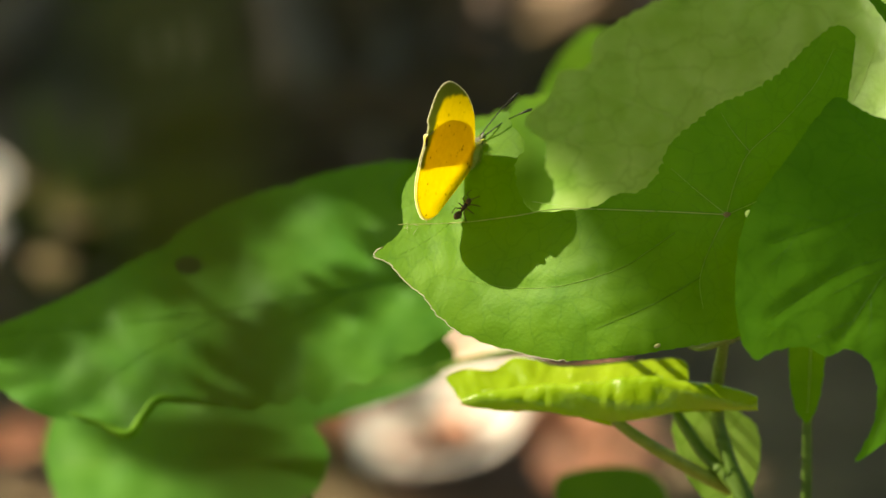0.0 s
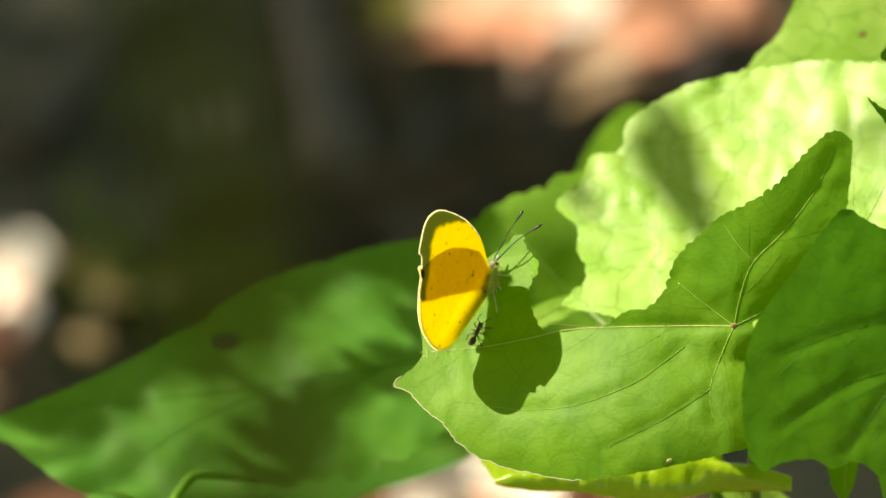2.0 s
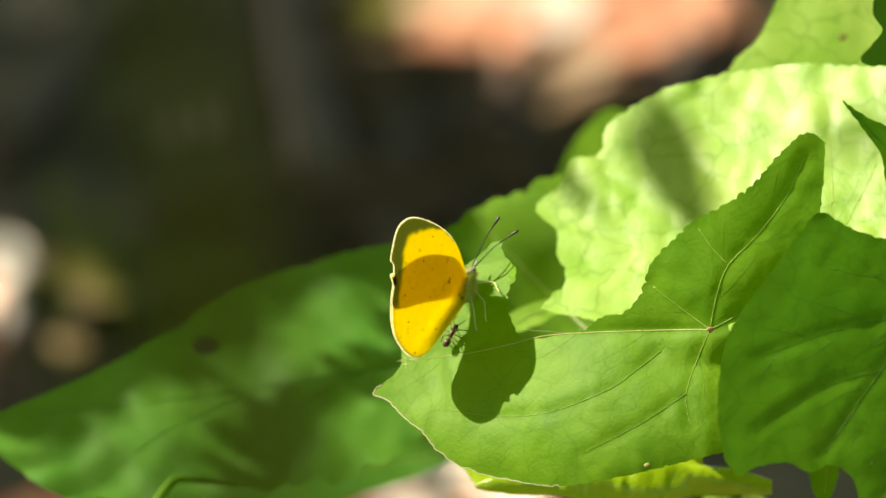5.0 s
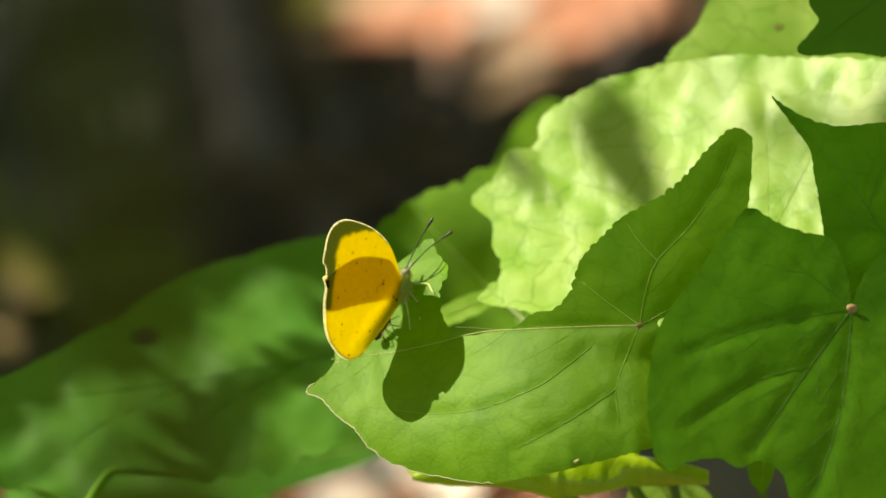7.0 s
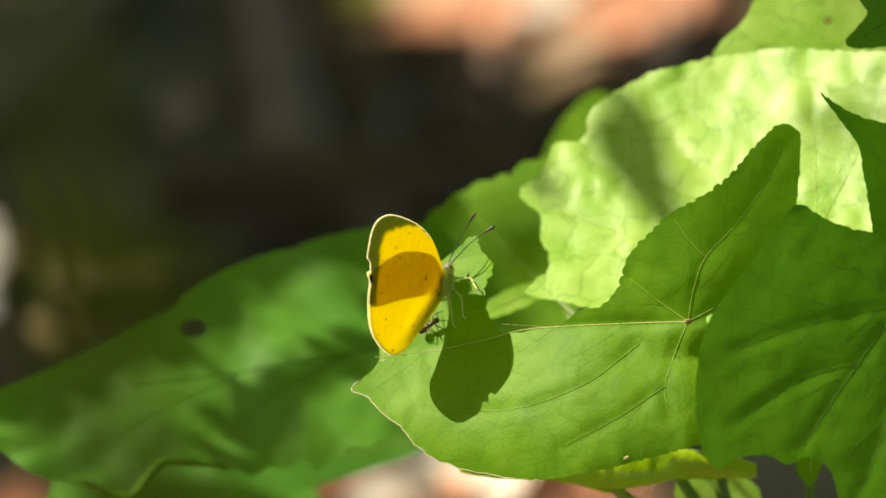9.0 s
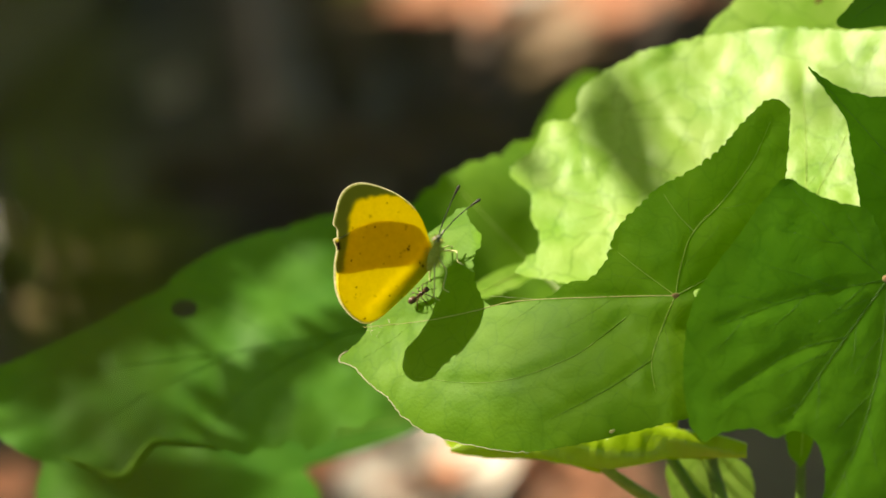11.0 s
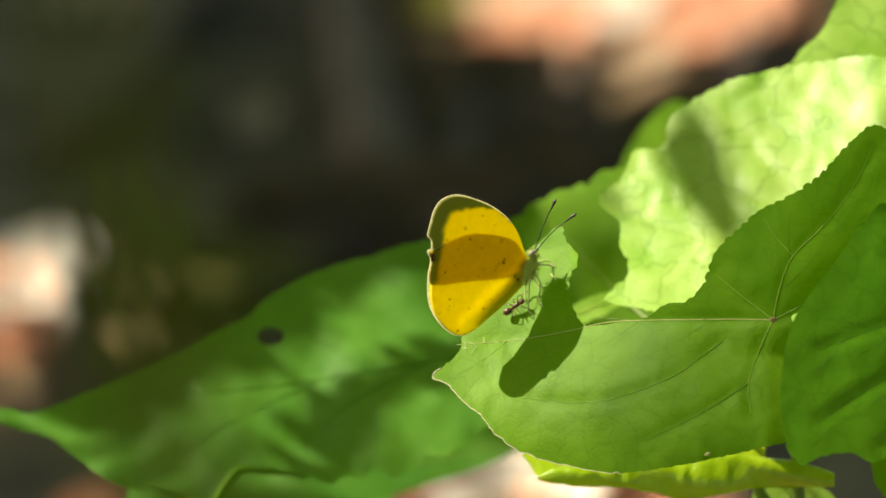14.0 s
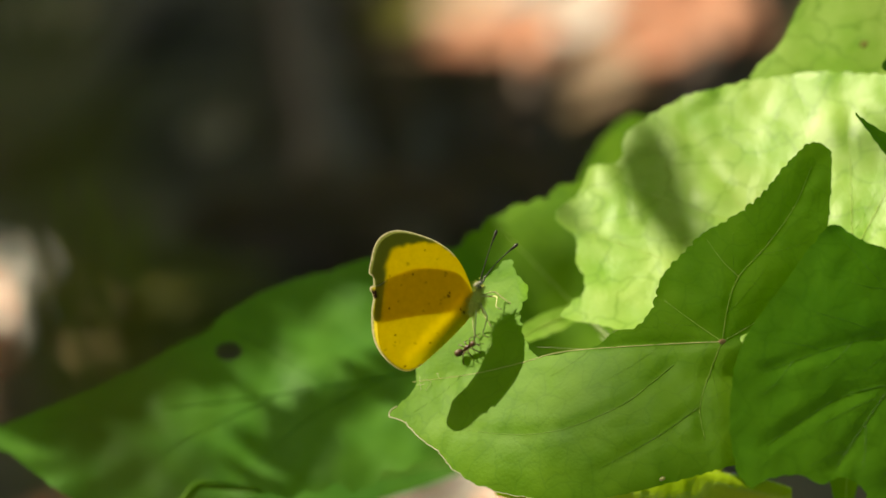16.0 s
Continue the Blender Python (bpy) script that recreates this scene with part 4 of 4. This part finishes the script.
for i, (u, v, u2, v2, r, mat) in enumerate([(-68, 14, -79, 64, 0.012, BROWN), (-30, 18, -36, 44, 0.005, BARK), (-10, 34, 4, 62, 0.006, BARK), (-126, 26, -98, 56, 0.008, BROWN),
                                            (-56, 8, -54, 34, 0.008, BROWN), (-44, 14, -47, 40, 0.006, BARK)]):
    twig(on_ground(u, v), on_ground(u2, v2), r, i, mat)


# ---- foliage out of view that shades the place ----
def flat_leaf(bm, at, size, yaw, wide=0.5, tip=(0, 0)):
    m = Matrix.Translation(at) @ pose(0, 0, 0, tip[0], tip[1], yaw)
    k = 12
    pts = []
    for i in range(k):
        a = i / k * math.tau
        r = 1 + 0.12 * math.sin(3 * a + yaw)
        pts.append(m @ (Vector((math.cos(a) * 0.5 * r, math.sin(a) * 0.5 * wide * r * (1 - 0.25 * math.cos(a)), 0.05 * math.cos(2 * a))) * size))
    mid = bm.verts.new(m @ Vector((0, 0, -0.03 * size)))
    ring = [bm.verts.new(p) for p in pts]
    for i in range(k):
        bm.faces.new((mid, ring[i], ring[(i + 1) % k]))


def canopy():
    """The crown above and behind, with gaps where the sun reaches the soil."""
    gaps = [(-30, 54, 0.045), (-12, 53, 0.06), (-3, 53, 0.035), (-22, 48, 0.03), (-46, 43, 0.016), (-24, 41, 0.014), (-42, 51, 0.032), (-30, 67, 0.05), (-14, 69, 0.05), (-44, 64, 0.04), (-22, 44, 0.014), (-134, -3, 0.032, 0.06), (-115, -46, 0.005, 0.018),
            (-46, -43, 0.052), (-26, -43, 0.045)]
    gaps = [(on_ground(g[0], g[1]), g[2], g[-1]) for g in gaps]
    rnd, bm = random.Random(7), bmesh.new()
    for i in range(6400):
        spot = Vector((rnd.uniform(-0.75, 0.75), rnd.uniform(0.42, 1.9), 0))
        if i < 3400:
            spot = Vector((-0.75 + (i % 58 + rnd.random()) * 0.026, 0.42 + (i // 58 + rnd.random()) * 0.026, 0))
        size = rnd.uniform(0.05, 0.09)
        more = size * 0.33
        if ((spot.x + 0.05) / 0.74) ** 2 + ((spot.y - 1.14) / 0.80) ** 2 > 1 + 0.45 * noise.noise(Vector((spot.x * 5, spot.y * 5, 3))):
            continue
        if any(((spot.x - g.x) / (wide + more)) ** 2 + ((spot.y - g.y) / (deep + more)) ** 2 < 1 for g, wide, deep in gaps):
            continue
        flat_leaf(bm, spot - LIGHT * rnd.uniform(1.25, 1.5), size, rnd.uniform(0, 360), 0.6, (rnd.uniform(-30, 30), rnd.uniform(-30, 30)))
    # the wide crown high above, open where the sun comes in
    for i in range(5200):
        far, a = 3.6 * math.sqrt(rnd.random()), rnd.uniform(0, math.tau)
        p = Vector((far * math.cos(a) - 0.1, far * math.sin(a) - 0.2, 2.3 + 0.9 * rnd.random() - 0.06 * far * far))
        spot = p + LIGHT * (p.z / -LIGHT.z)
        size = rnd.uniform(0.10, 0.2)
        if (spot.x / 1.0) ** 2 + ((spot.y - 0.7) / 1.65) ** 2 < 1 + 0.35 * noise.noise(Vector((spot.x * 2, spot.y * 2, 9))):
            continue
        flat_leaf(bm, p, size, rnd.uniform(0, 360), 0.6, (rnd.uniform(-35, 35), rnd.uniform(-35, 35)))
    ob = part("overhanging_foliage", smooth(bm), GREEN_SHADED)
    return tagged(ob, "green tree foliage overhead that shades the soil", "foliage", kind="stuff")


canopy()


TRUNK = Vector((-2.3, 3.2, 0))


def limb(ob, base, past=0.0):
    """The woody limb that carries a branch, from the tree beside the plant."""
    root = TRUNK + Vector((0, 0, base.z + 0.25)) - base
    root += root.normalized() * past
    line = curve_points([Vector((0, 0, 0)), root * 0.35 + Vector((0, 0, 0.03)), root * 0.7 + Vector((0, 0, 0.02)), root], 0.12, closed=False)
    part("limb", tube(line, (0.0015, 0.014), 8), BARK, ob)


def tree():
    ob = new("tree")
    ob.matrix_world = Matrix.Translation(TRUNK)
    line = [Vector((0.03 * noise.noise(Vector((i, 0, 2))), 0.03 * noise.noise(Vector((i, 5, 2))), -0.05 + 0.25 * i)) for i in range(20)]
    part("trunk", tube(line, (0.13, 0.07), 14), BARK, ob)
    for k, (x, y, z) in enumerate(((-0.9, -0.8, 2.2), (-1.0, 0.8, 2.6), (-0.7, 0.2, 3.6))):
        a = Vector((0, 0, z - 0.4))
        part("limb", tube(curve_points([a, Vector((x * 0.5, y * 0.5, z + 0.1)), Vector((x, y, z))], 0.12, closed=False), (0.05, 0.008), 8), BARK, ob)
    return tagged(ob, "slender brown tree trunk standing beside the plant", "tree")


tree()


def shade_branch(label, spots, away):
    """A branch out of view: each leaf stands up the sunlight from the spot it shades."""
    ob = new("branch")
    base = stage(*spots[0][:3]) - LIGHT * away
    ob.matrix_world = Matrix.Translation(base)
    for u, v, z, *rest in spots:
        bm = bmesh.new()
        if len(rest) == 4:        # a slim leaf that reaches from one place to another
            a, b = (stage(*p) - LIGHT * away - base for p in ((u, v, z), rest[:3]))
            axis, side = b - a, (b - a).cross(LIGHT).normalized()
            m = Matrix((axis.normalized(), side, axis.cross(side).normalized())).transposed().to_4x4()
            m.translation = (a + b) / 2
            flat_leaf(bm, Vector((0, 0, 0)), axis.length, 0, rest[3] * MM / axis.length)
            bm.transform(m)
            part("leaf", smooth(bm), GREEN_SHADED, ob)
            continue
        size, yaw, wide = rest
        flat_leaf(bm, Vector((0, 0, 0)), size * MM, yaw, wide)
        turn = (-LIGHT).to_track_quat("Z", "X").to_matrix().to_4x4()
        bm.transform(Matrix.Translation(stage(u, v, z) - LIGHT * away - base) @ turn)
        part("leaf", smooth(bm), GREEN_SHADED, ob)
    ends = [stage(u, v, z) - LIGHT * (away + 0.004) - base for u, v, z, *_ in spots]
    top = -LIGHT * 0.5
    for e in ends:
        part("twig", tube([e, e.lerp(top, 0.06) + Vector((0, 0, 0.004)), e.lerp(top, 0.3)], (0.0006, 0.0012), 6), BARK, ob)
    limb(ob, base, 0.3)
    return tagged(ob, label, "branch", "overhanging branches")


def dapple_spots():
    """Shade over the long leaf, with three gaps that let the sun through."""
    rnd, out = random.Random(5), []
    lit = [(-74, 0, 11, 8, 10), (-102, -15, 15, 8, 12), (-60, -19.5, 18, 6.5, 29), (-97, -30, 7, 5, 0), (-88, -7, 4, 3, 0), (-122, -23, 7, 5, 0), (-50, -15, 7, 5, 30)]
    while len(out) < 120:
        u, v, size = rnd.uniform(-136, -36), rnd.uniform(-32, 18), rnd.uniform(8, 14)
        clear = True
        for a, b, long, high, tilt in lit:
            c, d = math.cos(radians(tilt)), math.sin(radians(tilt))
            x, y = (u - a) * c + (v - b) * d, (v - b) * c - (u - a) * d
            clear = clear and (x / (long + size * 0.45)) ** 2 + (y / (high + size * 0.45)) ** 2 > 1
        if v - 0.12 * (u + 90) > 22 or not clear:
            continue
        out.append((u, v, -108 - 0.85 * v, size, rnd.uniform(0, 360), 0.65))
    return out


shade_branch("leafy branch overhead that dapples the long leaf", dapple_spots(), 0.32)
shade_branch("leafy branch overhead that shades the leaves behind", [
    (-36, 4, -106, 16, 100, 0.5), (44, 58, -40, 46, 30, 0.7), (34, 54, -40, 30, 90, 0.7), (-30, 13, -108, 15, 40, 0.5), (-88, -35, -187, 30, 25, 0.6), (-12, -46, -196, 34, 20, 0.8)], 0.75)
slim_branch = shade_branch("slim leaf on a twig overhead, shading the bright leaf", [(-13.5, 46.5, -78, 1.5, 17, -54, 11), (-26, 33, -80, -19, 22, -64, 5)], 0.6)
swinging = shade_branch("leafy branch overhead, swinging in the breeze", [
    (2, -14, 0, 64, 20, 0.75), (-8, 24, -57, 44, 60, 0.75), (44, -6, 10, 70, 90, 0.8), (-44, 24, -70, 40, 10, 0.75), (-30, 40, -76, 36, 50, 0.7), (-26, 6, -54, 34, 20, 0.7), (-8, 42, -68, 38, 30, 0.7)], 1.4)


def drifting_spray():
    """A thin spray of small leaves high up, whose soft shade drifts over the leaves."""
    rnd = random.Random(3)
    ob = new("branch")
    base = stage(10, -8, 0) - LIGHT * 2.6
    ob.matrix_world = Matrix.Translation(base)
    turn = (-LIGHT).to_track_quat("Z", "X").to_matrix().to_4x4()
    for k in range(125):
        bm = bmesh.new()
        flat_leaf(bm, Vector((0, 0, 0)), rnd.uniform(9, 15) * MM, rnd.uniform(0, 360), 0.7)
        u, v = (10 + rnd.uniform(-36, 50), -10 + rnd.uniform(-22, 26)) if k < 70 else (rnd.uniform(-30, 10), rnd.uniform(-32, -11))
        at = stage(u, v, 0) - LIGHT * (2.6 + rnd.uniform(-0.02, 0.02)) - base
        bm.transform(Matrix.Translation(at) @ turn)
        part("leaf", smooth(bm), GREEN_SHADED, ob)
    part("twig", tube([Vector((-0.06, 0, 0.02)), Vector((0, 0.004, 0)), Vector((0.07, 0, -0.02))], (0.002, 0.001), 6), BARK, ob)
    limb(ob, base, 0.3)
    return tagged(ob, "thin spray of small leaves high overhead", "branch", "overhanging branches")


spray = drifting_spray()
# ---- motion of everything that stirs ----
SWAY = [(0, 67, -60), (0.5, 53, -43), (1, 33, -20), (1.5, 17, 8), (2, 16, 1), (2.5, -18, 57), (3, 29, -14), (3.5, -2, 17), (4, 11, -7), (4.2, 10, -4),
        (6.3, -1, 3), (6.5, -7, 2), (7, -6, 11), (7.5, 3, 0), (8, 2, -1), (8.5, 20, -23), (9, -5, 18), (9.2, -2, 10), (11.3, -12, 5), (11.5, 0, -2), (12, -8, -4),
        (12.5, -3, -5), (13, 7, -5), (13.5, 2, 9), (14, 8, -3), (14.5, 1, 3), (15, -1, -5), (15.5, 4, 0), (16, -8, 11)]
LEAN = {0: 4.6, 0.5: 3.4, 1: 1.3, 1.5: 2.4, 2: 1.5, 2.5: -1.6, 3: 1.0, 3.5: -0.2, 4: 0.9, 7: 0.4, 8: 1.0, 8.5: 1.7, 9: 0, 14: 1.7, 16: -1.0}
HEADING = {0: 58, 0.5: 57, 1: 54, 1.5: 51, 2: 50, 2.5: 49, 3: 47, 3.5: 46.7, 4: 47, 9: 46.7, 9.2: 45, 10.2: 35, 11.3: 26, 12.5: 25.5, 14: 23.5, 16: 20.5}


TURN = {0: 6, 0.5: 4.6, 1: 2.7, 1.5: 2.8, 2: 1.6, 2.5: -2.4, 3: 1.4, 3.5: 0.6, 4: 0.9, 6.3: 0, 7: -0.6, 8: 0, 8.5: 1.2, 9: 0.8, 11.5: 0.6, 12.5: 0, 14: 1.6, 15: 0.4, 16: 0}
CRAWL = [(0, -44.4, -3.2, 50), (1.5, -45.6, -3.2, 56), (2.5, -44.6, -3.2, 62), (3.5, -45.4, -2.4, 60), (6.5, -46.2, -1.7, 50), (7, -45.9, -1.5, 46), (9, -45.6, -1.4, 20), (12.5, -45.0, -0.6, 30),
         (14.5, -45.4, 0.4, 24), (16, -45.5, -1.2, 18)]
ROLL = {0: -7, 0.5: -4, 1: -2, 1.5: -0.8, 16: -0.6}
NOD = {0: 4, 9: 4.6, 11.3: 2.6, 16: 2.3}
SEAT = {0: -27.5, 1.5: -26.4, 4: -25.4, 9: -25, 11.3: -23.4, 16: -23}
ASIDE = {0: 0, 4.2: 0, 6.3: 0.2, 6.5: 0.2, 7: 0.4, 8: 0.4, 9: 0, 14: -0.2, 15: -0.5, 15.5: -0.3, 16: -1.0}
RISE = {0: 0, 4.2: 0.2, 6.3: 0.4, 6.5: 0.4, 7: -0.5, 8: -0.3, 9: 0, 12.5: 0, 14: 0.7, 16: 1.0}
SWING = [(0, 26, 4), (0.5, 29, 7), (1, 52, 30), (1.5, 66, 40), (2.5, 96, 70), (3.5, 98, 72), (4, 62, 36), (4.2, 62, 36), (6.3, 330, 240), (16, 330, 240)]


# the blade close to the lens leans slowly aside, in degrees about its root
BEND = [(0, 0), (1.5, 0.03), (3, 0), (4, -0.06), (5.2, 0), (6.3, 0.12), (7, 0.16), (8.5, 0.7), (9.2, 0.72), (11.3, 0.75), (14, 0.92), (16, 0.97)]


def at_time(table, t):
    return float(np.interp(t, list(table), list(table.values())))


def motions():
    def moved(thing, share=1.0, lean=0.0):
        rest = thing.matrix_world.copy()
        rows = []
        for t, dx, dy in SWAY:
            shift = (RIGHT * dx - UP * dy) * STEP * share
            rows.append((t, Matrix.Translation(shift) @ rest @ pose(0, 0, 0, 0, lean * at_time(TURN, t), -lean * at_time(LEAN, t))))
        walk(thing, rows)
        return rows
    front = moved(front_leaf, 1.0, 1.0)
    moved(right_leaf)
    moved(tip_leaf)
    moved(young, 0.1)
    moved(back_leaf, 0.2)
    rest = swinging.matrix_world.copy()
    walk(swinging, [(t, Matrix.Translation((RIGHT * du + UP * dv) * MM) @ rest) for t, du, dv in SWING])
    slim = slim_branch.matrix_world.copy()
    walk(slim_branch, [(t, Matrix.Translation(RIGHT * du * MM) @ slim) for t, du in ((0, -8), (4.2, -6), (6.3, 0), (7.5, 0), (8.5, -8), (11.3, -10), (12.5, -11.5), (16, -12.5))])
    root = near_blade.matrix_world.copy()
    walk(near_blade, [(t, root @ pose(0, 0, 0, 0, 0, turn)) for t, turn in BEND])
    high = spray.matrix_world.copy()
    walk(spray, [(t, Matrix.Translation((RIGHT * 0.16 + UP * 0.12) * far) @ high) for t, far in ((0, 1), (4.2, 1), (6.3, 0.15), (7, 0.15), (7.5, 0), (8, 0.8), (8.5, 0.3), (9.2, 0.25), (11.3, 0), (16, 0))])
    # butterfly and ant ride on the leaf
    walk(fly, [(t, m @ pose((-43.8 + at_time(ASIDE, t)) * MM, (6.5 + at_time(RISE, t)) * MM, at_time(SEAT, t) * MM) @ pose(0, 0, 0, at_time(NOD, t), 0, at_time(ROLL, t)) @ pose(0, 0, 0, 0, at_time(HEADING, t), 0)) for t, m in front])
    up = Vector((-0.66, 0.50, 1)).normalized()
    east = (Vector((1, 0, 0)) - up * up.x).normalized()
    tilt = Matrix((east, up.cross(east), up)).transposed().to_4x4()
    rows = []
    for t, m in front:
        u, v, way = (float(np.interp(t, [r[0] for r in CRAWL], [r[k] for r in CRAWL])) for k in (1, 2, 3))
        rows.append((t, m @ Matrix.Translation(Vector((u, v, front_height(u, v) + 0.15)) * MM) @ tilt @ pose(0, 0, 0, 0, 0, way)))
    walk(small_ant, rows)


motions()
